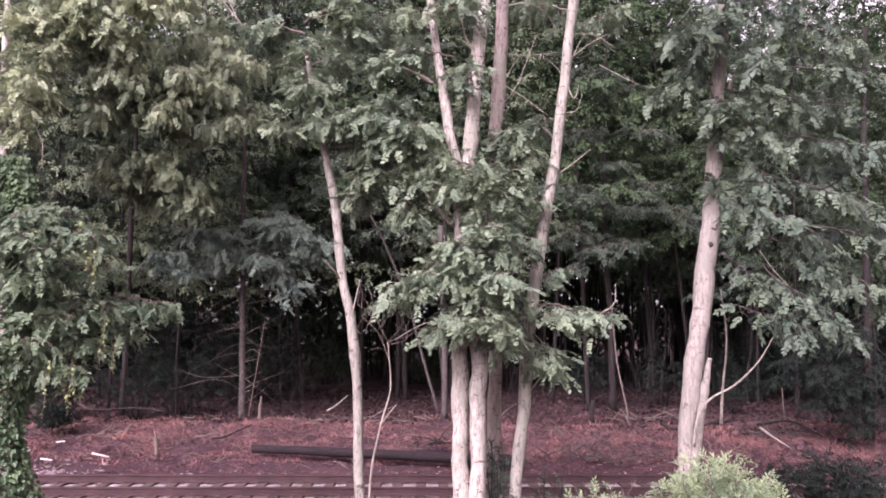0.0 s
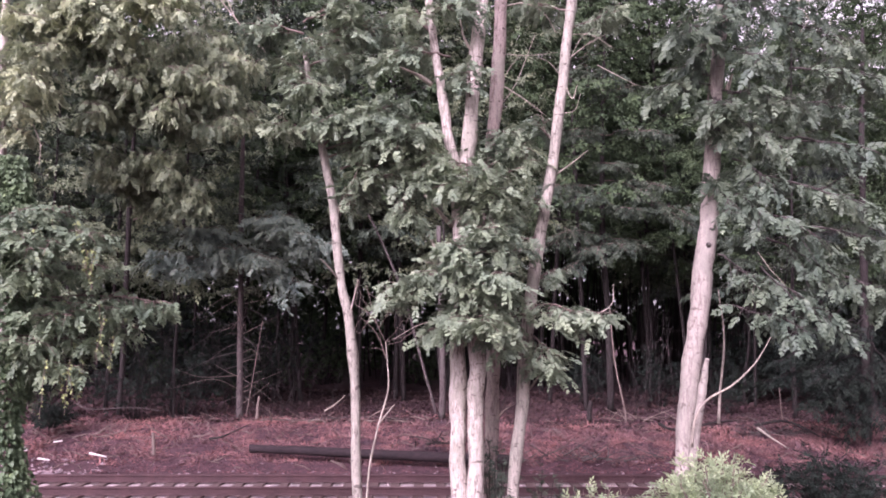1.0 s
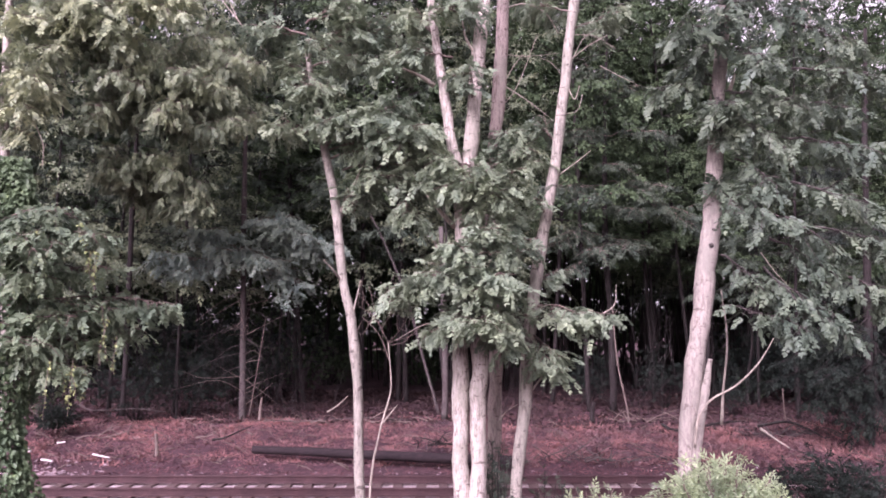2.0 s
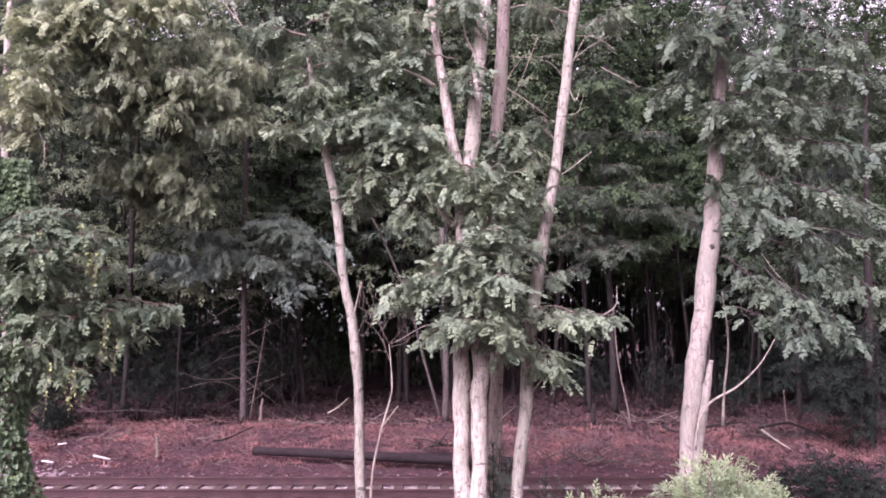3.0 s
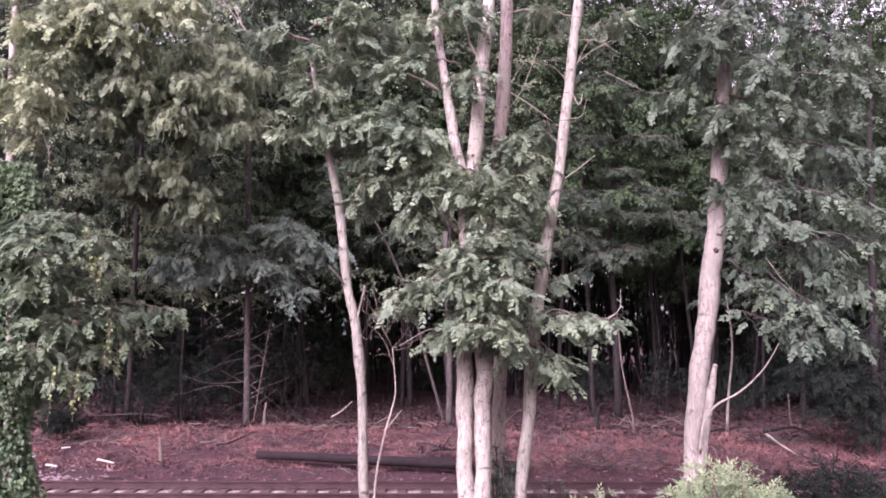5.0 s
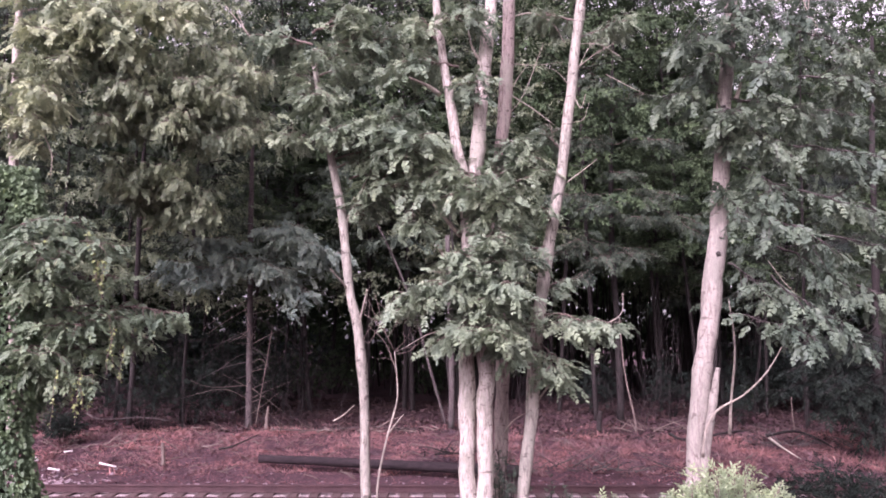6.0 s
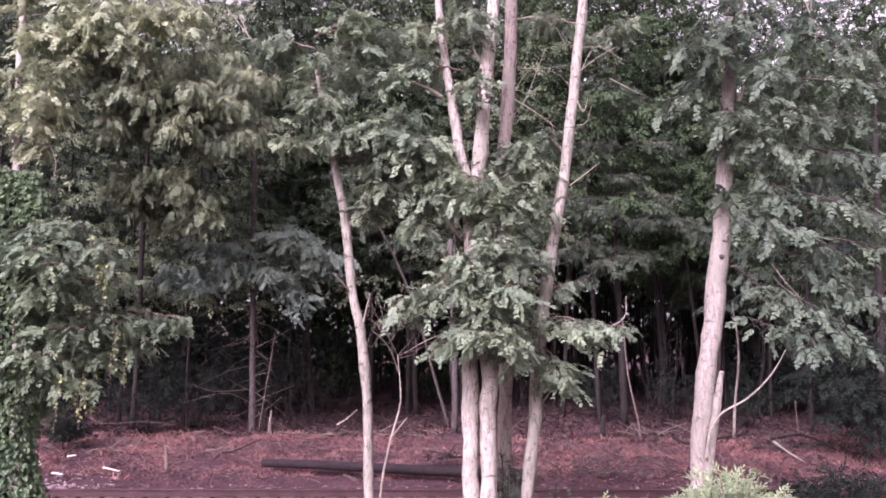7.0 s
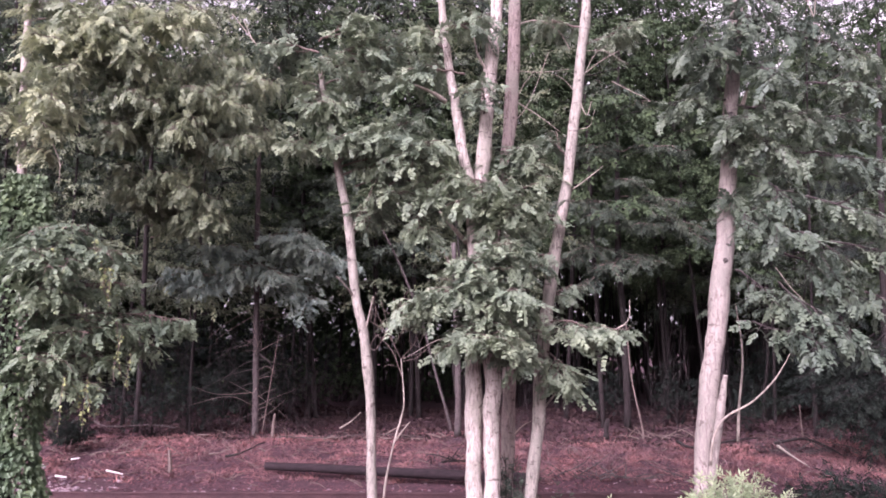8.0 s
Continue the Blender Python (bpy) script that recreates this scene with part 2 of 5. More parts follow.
SPRIG, WIDE_SPRIG, SINGLE = leaf_sprig(5, 0.5), leaf_sprig(4, 0.62), leaf_single()
NARROW_SPRIG = leaf_sprig(5, 0.34)


def leaves_mesh(places, ways, sizes, template, rng, tilt=0.5):
    """Copies of a leaf at the places, pointing along the ways, blades turned mostly up."""
    o, x = np.asarray(places), unit(ways)
    n = len(o)
    up = np.array([0, 0, 1.0]) + rng.normal(0, tilt, (n, 3))
    y = unit(np.cross(up, x))
    z = np.cross(x, y)
    R = np.stack([x, y, z], axis=-1)
    shapes = np.array(template if isinstance(template, list) else [template])
    v = o[:, None] + np.einsum("nij,nkj->nki", R, shapes[np.arange(n) % len(shapes)]) * np.asarray(sizes)[:, None, None]
    f = np.arange(n * shapes.shape[1]).reshape(-1, 4)
    return v.reshape(-1, 3), f


def bough(rng, a, b, spread, gap, limb, twigs, places, ways, sag=0.12, thick=0.02, bare=0.25, flat=0.22, stalk=0.06, every=1, simple=False):
    """A limb from a to b with side twigs in a loose flat fan. Adds to the soups and to the lists of leaf places and ways."""
    a, b = np.asarray(a, float), np.asarray(b, float)
    length = np.linalg.norm(b - a)
    mid = (a + b) / 2 + np.array([rng.normal(0, 0.05), rng.normal(0, 0.05), sag]) * length
    t = np.linspace(0, 1, 9)[:, None]
    axis = (1 - t) ** 2 * a + 2 * t * (1 - t) * mid + t ** 2 * b
    axis[1:-1] += rng.normal(0, 0.012 * length, (7, 3))
    v, f = tube(axis[::2], np.linspace(thick, 0.005, 5), 4) if simple else tube(axis, np.linspace(thick, 0.005, 9), 5)
    limb.add(v, f)
    n = max(5, int(length * (1 - bare) / gap))
    for i in range(n):
        s = bare + (1 - bare) * (i + rng.uniform(0, 0.8)) / n
        k = min(7, int(s * 8))
        o = axis[k] + (axis[k + 1] - axis[k]) * (s * 8 - k)
        along = unit(axis[k + 1] - axis[k])
        turn = (1 if i % 2 else -1) * rng.uniform(0.5, 1.35)
        c, sn = math.cos(turn), math.sin(turn)
        way = unit([along[0] * c - along[1] * sn, along[0] * sn + along[1] * c, 0.5 * along[2] + rng.normal(0.02, flat)])
        ln = spread * rng.uniform(0.45, 1.0) * (1.0 - 0.45 * abs(2 * s - 1.1))
        tt = np.linspace(0, 1, 5)[:, None]
        tw = o + way * ln * tt + np.array([0, 0, -0.22 * ln]) * tt ** 2
        if i % every == 0:
            v, f = tube(tw[::2], np.linspace(0.008, 0.003, 3), 4)
            twigs.add(v, f)
        m = max(3, int(ln / stalk))
        q = np.linspace(0.15, 1.0, m)
        at = o + way * ln * q[:, None] + np.array([0, 0, -0.22 * ln]) * (q ** 2)[:, None]
        sd = np.cross(way, [0, 0, 1.0])
        sign = np.where(np.arange(m) % 2 == 0, 1.0, -1.0)[:, None]
        places.append(at)
        ways.append(0.65 * way + sign * sd * 0.7 + np.array([0, 0, -0.25]) + rng.normal(0, 0.38, (m, 3)))


# ---- ground ----
PROFILE_Y = [-400, -20, 1, 4, 9, 13, 15, 15.9, 19.4, 20.2, 21.5, 24.5, 30, 60, 700]
PROFILE_Z = [2.2, 1.9, 1.75, 1.35, 0.35, -0.35, -0.25, -0.07, -0.07, -0.10, 0.12, 0.55, 0.68, 0.75, 0.8]


def ground_z(x, y):
    z = float(np.interp(y, PROFILE_Y, PROFILE_Z))
    amp = min(1.0, max(0.0, abs(y - 17.65) - 2.0) / 2.5)
    return z + amp * (0.10 * noise.noise((x * 0.45, y * 0.5, 0.3)) + 0.05 * noise.noise((x * 1.7, y * 1.9, 5.1)))


def build_ground():
    xs = np.concatenate([np.linspace(-700, -45, 12), np.linspace(-40, 40, 190), np.linspace(45, 700, 12)])
    ys = np.concatenate([np.linspace(-400, -8, 10), np.linspace(-5, 13, 30), np.linspace(13.5, 34, 110), np.linspace(36, 70, 25), np.linspace(80, 700, 14)])
    V = [(x, y, ground_z(x, y)) for y in ys for x in xs]
    n = len(xs)
    F = [(j * n + i, j * n + i + 1, (j + 1) * n + i + 1, (j + 1) * n + i) for j in range(len(ys) - 1) for i in range(n - 1)]
    m = rough_material("leaf_litter_soil", (0.030, 0.016, 0.019), (0.088, 0.045, 0.052), 9.0, 0.5, 0.05, 0.95, (1, 1, 1))
    g = mesh_object("ground", V, F, m, smooth=True)
    tagged(g, "reddish brown soil under dry fallen leaves", "ground", kind="structure")


def build_litter():
    rng = np.random.default_rng(11)
    n = 72000
    x, y = rng.uniform(-16, 16, n), 19.9 + 8.6 * rng.uniform(0, 1, n) ** 1.25
    patch = np.array([noise.noise((a * 0.8, b * 1.3, 2.0)) + 0.6 * noise.noise((a * 2.6, b * 3.1, 7.0)) for a, b in zip(x, y)])
    keep = patch + rng.normal(0.22, 0.22, n) - 0.25 * (y < 20.7) - 0.16 * np.clip(y - 25.0 + 0.22 * np.clip(x, 0, 9), 0, 9) > 0
    x, y = x[keep], y[keep]
    n = len(x)
    z = np.array([ground_z(a, b) for a, b in zip(x, y)]) + rng.uniform(0.005, 0.05, n)
    ways = np.stack([rng.normal(0, 1, n), rng.normal(0, 1, n), rng.normal(0, 0.35, n)], -1)
    v, f = leaves_mesh(np.stack([x, y, z], -1), ways, rng.uniform(0.03, 0.075, n), SINGLE[:4] * [1, 1.3, 1], rng, 0.5)
    ob = mesh_object("leaf_litter", v, f, M_DRY)
    tagged(ob, "dry reddish brown fallen leaves on the bank", "fallen leaves", kind="stuff")


# Covers the woods floor with leaves darkened to stand in for shade.
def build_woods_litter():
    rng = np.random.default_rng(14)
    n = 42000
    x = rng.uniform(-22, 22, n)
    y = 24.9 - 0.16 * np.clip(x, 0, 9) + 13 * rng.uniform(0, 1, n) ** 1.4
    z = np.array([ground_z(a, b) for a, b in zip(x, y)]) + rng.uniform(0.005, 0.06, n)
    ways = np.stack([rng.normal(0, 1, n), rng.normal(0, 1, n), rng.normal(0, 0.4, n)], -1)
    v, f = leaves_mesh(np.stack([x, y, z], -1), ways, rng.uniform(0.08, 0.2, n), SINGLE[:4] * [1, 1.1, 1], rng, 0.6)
    tagged(mesh_object("woods_litter", v, f, M_SHADE_LITTER), "fallen leaves under the trees with shade put into their dark brown colour", "fallen leaves", kind="stuff")


def build_straw():
    rng = np.random.default_rng(12)
    n = 62000
    x, y = rng.uniform(-15.5, 15.5, n), 20.8 + 6.6 * rng.uniform(0, 1, n)
    patch = np.array([noise.noise((a * 0.5, b * 0.9, 9.0)) + 0.5 * noise.noise((a * 2.2, b * 2.5, 4.0)) for a, b in zip(x, y)])
    keep = patch + rng.normal(0.1, 0.15, n) + 0.12 * (np.minimum(y, 24.6) - 22.2) - 0.4 * np.clip(y - 24.8 + 0.22 * np.clip(x, 0, 9), 0, 9) > 0
    x, y = x[keep], y[keep]
    n = len(x)
    z = np.array([ground_z(a, b) for a, b in zip(x, y)]) + rng.uniform(0.0, 0.05, n) + 0.16 * np.clip(patch[keep], 0, 1) * rng.uniform(0, 1, n)
    ways = np.stack([rng.normal(0, 1, n), rng.normal(0, 0.8, n), np.abs(rng.normal(0, 0.45, n))], -1)
    v, f = leaves_mesh(np.stack([x, y, z], -1), ways, rng.uniform(0.06, 0.2, n), SINGLE[:4] * [1, 0.16, 0.3], rng, 0.9)
    tagged(mesh_object("dry_straw", v, f, M_STRAW), "pinkish tan dry grass and twigs on the bank", "dry grass", kind="stuff")


def build_tussocks():
    """Tufts of dry grass and curled leaves that roughen the bank."""
    rng = np.random.default_rng(19)
    count, each = 900, 26
    x = np.where(rng.uniform(0, 1, count) < 0.45, rng.uniform(1.5, 15, count), rng.uniform(-14.5, 14.5, count))
    y = 20.6 + 4.2 * rng.uniform(0, 1, count) ** 0.8
    big = rng.uniform(0.5, 1.3, count)
    spot = np.array([(a, b, ground_z(a, b)) for a, b in zip(x, y)])
    at = np.repeat(spot, each, axis=0) + rng.normal(0, 1, (count * each, 3)) * np.array([0.09, 0.06, 0.0]) * np.repeat(big, each)[:, None]
    ways = np.stack([rng.normal(0, 0.8, count * each), rng.normal(0, 0.6, count * each), rng.uniform(0.25, 1.2, count * each)], -1)
    sizes = np.repeat(big, each) * rng.uniform(0.09, 0.24, count * each)
    v, f = leaves_mesh(at, ways, sizes, SINGLE[:4] * [1, 0.3, 0.5], rng, 0.9)
    tagged(mesh_object("dry_tussocks", v, f, M_TUSSOCK), "tufts of dull reddish dry grass on the bank", "dry grass", kind="stuff")


def build_twig_litter():
    """Short dead twigs strewn over the bank, too many to count."""
    rng = np.random.default_rng(17)
    twigs = Soup()
    for i in range(620):
        x, y = rng.uniform(-14.5, 14.5), 20.3 + 4.6 * rng.uniform(0, 1) ** 0.8
        a, ln = rng.uniform(0, math.pi), rng.uniform(0.15, 0.65)
        o = np.array([x, y, ground_z(x, y) + 0.02])
        d = np.array([math.cos(a), math.sin(a), abs(rng.normal(0.05, 0.22))]) * ln
        m = o + 0.5 * d + rng.normal(0, 0.05, 3) * ln + np.array([0, 0, 0.02])
        v, f = tube(np.array([o, m, o + d]), np.array([1.0, 0.8, 0.4]) * rng.uniform(0.006, 0.016), 4)
        twigs.add(v, f)
    tagged(twigs.make("twig_litter", M_TWIG, smooth=True), "short dead twigs strewn over the bank", "twigs", kind="stuff")


OCTA_V = np.array([(1, 0, 0), (0, 1, 0), (-1, 0, 0), (0, -1, 0), (0, 0, 1), (0, 0, -1)], float)


def build_ballast():
    rng = np.random.default_rng(5)
    n = 12000
    x, y = rng.uniform(-15, 15, n), rng.uniform(15.2, 18.9, n)
    size = rng.uniform(0.022, 0.05, n)
    z = np.interp(y, PROFILE_Y, PROFILE_Z) + size * 0.1
    keep = rng.uniform(0, 1, n) < np.where(y > 18.5, 0.35, 1.0)
    x, y, z, size = x[keep], y[keep], z[keep], size[keep]
    k = rng.uniform(0.6, 1.3, (len(x), 6, 3))
    v = np.stack([x, y, z], -1)[:, None] + OCTA_V[None] * k * size[:, None, None]
    tri = np.array([(0, 1, 4), (1, 2, 4), (2, 3, 4), (3, 0, 4), (1, 0, 5), (2, 1, 5), (3, 2, 5), (0, 3, 5)])
    f = (np.arange(len(x)) * 6)[:, None, None] + tri[None]
    ob = mesh_object("ballast", v.reshape(-1, 3), f.reshape(-1, 3), M_STONE)
    tagged(ob, "pinkish grey crushed stone between the ties", "ballast", kind="stuff")


def build_rubble():
    rng = np.random.default_rng(8)
    n = 420
    x, y = rng.uniform(-13, 12, n), rng.uniform(19.0, 21.2, n)
    x[:150] = rng.normal(-10.3, 0.9, 150)
    size = rng.uniform(0.015, 0.05, n)
    size[:150] *= 1.7
    z = np.array([ground_z(a, b) for a, b in zip(x, y)]) + size * 0.3
    k = rng.uniform(0.5, 1.4, (n, 6, 3)) * np.array([1.2, 1.0, 0.6])
    v = np.stack([x, y, z], -1)[:, None] + OCTA_V[None] * k * size[:, None, None]
    tri = np.array([(0, 1, 4), (1, 2, 4), (2, 3, 4), (3, 0, 4), (1, 0, 5), (2, 1, 5), (3, 2, 5), (0, 3, 5)])
    f = (np.arange(n) * 6)[:, None, None] + tri[None]
    ob = mesh_object("rubble", v.reshape(-1, 3), f.reshape(-1, 3), M_RUBBLE)
    tagged(ob, "loose pale stones strewn beside the track", "stones", kind="stuff")


def build_track():
    track = empty("railway_track", (0, 17.65, 0), "rusty single railway track on dark wooden ties", "railway track")
    prof = [(-0.07, 0.0), (-0.07, 0.012), (-0.012, 0.03), (-0.012, 0.125), (-0.035, 0.135), (-0.035, 0.165), (-0.028, 0.172),
            (0.028, 0.172), (0.035, 0.165), (0.035, 0.135), (0.012, 0.125), (0.012, 0.03), (0.07, 0.012), (0.07, 0.0)]
    n = len(prof)
    xs = np.linspace(-42, 42, 29)
    V = [(x, py, pz) for x in xs for py, pz in prof]
    F = [(i * n + j, i * n + (j + 1) % n, (i + 1) * n + (j + 1) % n, (i + 1) * n + j) for i in range(len(xs) - 1) for j in range(n)]
    for y in (-0.72, 0.72):
        r = mesh_object("rail", V, F, M_RAIL, track, label="rust brown steel rail")
        r.location = (0, y, 0)
    bm = bmesh.new()
    bmesh.ops.create_cube(bm, size=1.0)
    bmesh.ops.scale(bm, vec=(0.22, 2.6, 0.18), verts=bm.verts)
    bmesh.ops.bevel(bm, geom=bm.edges[:], offset=0.012, segments=1, affect="EDGES")
    me = bpy.data.meshes.new("tie")
    bm.to_mesh(me)
    bm.free()
    me.materials.append(M_TIE)
    rng = random.Random(4)
    for i in range(-75, 76):
        t = new("tie", me)
        t.parent = track
        t.matrix_basis = pose(i * 0.52 + rng.uniform(-0.03, 0.03), rng.uniform(-0.05, 0.05), -0.092 + rng.uniform(-0.008, 0.0), 0, 0, rng.uniform(-1.5, 1.5))


def build_bed():
    rng = np.random.default_rng(6)
    xs, ys = np.linspace(-42, 42, 170), np.linspace(15.7, 18.9, 13)
    V = [(x, y, -0.05 + (-0.06 if j in (0, 12) else 0.0) + rng.uniform(-0.008, 0.008)) for j, y in enumerate(ys) for x in xs]
    n = len(xs)
    F = [(j * n + i, j * n + i + 1, (j + 1) * n + i + 1, (j + 1) * n + i) for j in range(12) for i in range(n - 1)]
    tagged(mesh_object("ballast_bed", V, F, M_STONE, smooth=True), "bed of pinkish grey crushed stone under the track", "track bed", kind="structure")


build_ground()
build_bed()
build_ballast()
build_litter()
build_straw()
build_tussocks()
build_twig_litter()
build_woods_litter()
build_rubble()
build_track()


# ---- trees ----
def tree(name, label, stems, boughs, leaf, leaf_mat, bark, leaf_size=0.33, gap=0.06, seed=1, dead=(), group="", stalk=0.06, category="tree", limb_mat=None, sides=12, sag=0.1, single=True, bare=0.2, flat=0.38, droop=0.45, shrink=0.65, extra=1, tilt=0.6, dead_mat=None, barks=()):
    """stems: lists of (place, radius) from the foot up. boughs: (from, to, spread). dead: bare limbs, lists of places with a first radius."""
    rng = np.random.default_rng(seed)
    foot = np.array(stems[0][0][0])
    root = empty(name, foot, label, category, group)
    off = -foot
    for k, st in enumerate(stems):
        p, r = curve_through([q for q, _ in st], [w for _, w in st], 11)
        n = len(p)
        swell = np.interp(np.arange(n), np.arange(0, n + 3, 3), rng.normal(0, 0.055, len(np.arange(0, n + 3, 3))))
        sway = np.stack([np.interp(np.arange(n), np.arange(0, n + 4, 4), rng.normal(0, 0.10, len(np.arange(0, n + 4, 4)))) for _ in range(2)], -1)
        p[2:-2, :2] += sway[2:-2] * r[2:-2, None]
        v, f = tube(p + off, r * (1 + swell), sides, rng, 0.03)
        mesh_object("trunk", v, f, barks[k] if k < len(barks) else bark, root, True)
    if boughs:
        limb, twigs, places, ways = Soup(), Soup(), [], []
        for a, b, spread in boughs:
            if single:
                limb = Soup()
            bough(rng, np.array(a) + off, np.array(b) + off, spread, gap, limb, twigs, places, ways, sag, bare=bare, flat=flat, stalk=stalk, every=1 if single else 8, simple=not single)
            if single:
                limb.make("branch", limb_mat or M_TWIG, root, True)
            for k in range(extra):
                c = np.array(a) + (np.array(b) - np.array(a)) * rng.uniform(0.15, 0.5)
                d = np.array(b) + rng.normal(0, 1, 3) * np.array([0.34, 0.3, 0.22]) * spread * 1.1
                bough(rng, c + off, d + off, spread * 0.85, gap, twigs, twigs, places, ways, sag, 0.01, bare=bare, flat=flat, stalk=stalk)
        if not single:
            twigs.add(np.concatenate(limb.v), np.concatenate(limb.f))
        twigs.make("branchwork", limb_mat or M_TWIG, root, True, kind="stuff")
        o, w = np.concatenate(places), np.concatenate(ways) - np.array([0, 0, droop])
        v, f = leaves_mesh(o, w, leaf_size * rng.uniform(shrink, 1.15, len(o)), leaf, rng, tilt)
        mesh_object("crown", v, f, leaf_mat, root, kind="stuff")
    for pts, r in dead:
        p, rr = curve_through(pts, np.linspace(r, r * 0.35, len(pts)), 5)
        v, f = tube(p + off, rr, 6, rng, 0.05)
        mesh_object("bare_limb", v, f, dead_mat or M_DEAD, root, True, "bare dead limb")
    return root


# Slender tree before the track
tree("locust_tree", "slender pale-barked locust tree with feathery leaf sprays", [
    [((-1.24, 12.40, -0.13), 0.10), ((-1.30, 12.40, 0.87), 0.082), ((-1.37, 12.40, 2.55), 0.078), ((-1.47, 12.40, 3.63), 0.080), ((-1.64, 12.40, 4.36), 0.072),
     ((-1.76, 12.40, 5.47), 0.074), ((-1.98, 12.40, 6.60), 0.060), ((-2.14, 12.40, 7.37), 0.05), ((-2.27, 12.40, 8.10), 0.038), ((-2.30, 12.40, 8.30), 0.012)],
], [
    ((-1.95, 12.40, 6.50), (-0.70, 11.50, 6.95), 0.6), ((-1.92, 12.40, 6.30), (-0.35, 11.40, 6.42), 0.6), ((-2.00, 12.40, 6.60), (-2.66, 12.00, 6.92), 0.55), ((-2.05, 12.40, 6.94), (-1.11, 11.80, 6.86), 0.6), ((-1.95, 12.40, 6.46), (-0.50, 12.20, 6.60), 0.65),
    ((-2.14, 12.40, 7.37), (-2.59, 12.90, 8.03), 0.5), ((-1.74, 12.40, 5.38), (-1.12, 12.00, 6.04), 0.5), ((-1.11, 12.00, 5.95), (-0.12, 11.90, 5.75), 0.55),
    ((-1.70, 12.40, 5.28), (-1.38, 12.80, 5.87), 0.4), ((-2.23, 12.40, 7.86), (-1.42, 12.90, 8.24), 0.6), ((-2.31, 12.40, 8.44), (-3.27, 12.80, 8.71), 0.6),
    ((-2.32, 12.40, 8.64), (-1.68, 12.60, 9.03), 0.6), ((-2.31, 12.40, 8.34), (-0.83, 12.90, 8.75), 0.7),
] + [
    ((-2.10, 12.40, 7.18), (-2.14, 11.80, 7.37), 0.5), ((-2.10, 12.40, 7.08), (-1.71, 11.70, 6.65), 0.45), ((-2.20, 12.40, 7.66), (-1.87, 11.80, 7.27), 0.4), ((-2.26, 12.40, 7.95), (-2.04, 11.90, 8.15), 0.5),
    ((-1.66, 12.40, 6.13), (-0.79, 12.60, 6.36), 0.5), ((-0.86, 12.20, 6.18), (0.14, 12.00, 6.09), 0.5), ((-0.77, 12.20, 5.81), (-0.39, 12.00, 5.31), 0.4),
], PINNATE, M_LOCUST, M_BARK, seed=3, extra=2, leaf_size=0.29, gap=0.065, stalk=0.065, tilt=0.45, droop=0.25, flat=0.3, dead=[
    ([(-1.47, 12.40, 3.72), (-1.39, 12.30, 4.03), (-1.33, 12.30, 4.31)], 0.02),
    ([(-1.70, 12.40, 5.38), (-1.55, 12.30, 5.69), (-1.23, 12.20, 6.32)], 0.022),
    ([(-1.66, 12.40, 4.31), (-1.75, 12.20, 4.45), (-1.90, 12.10, 4.62)], 0.018),
])

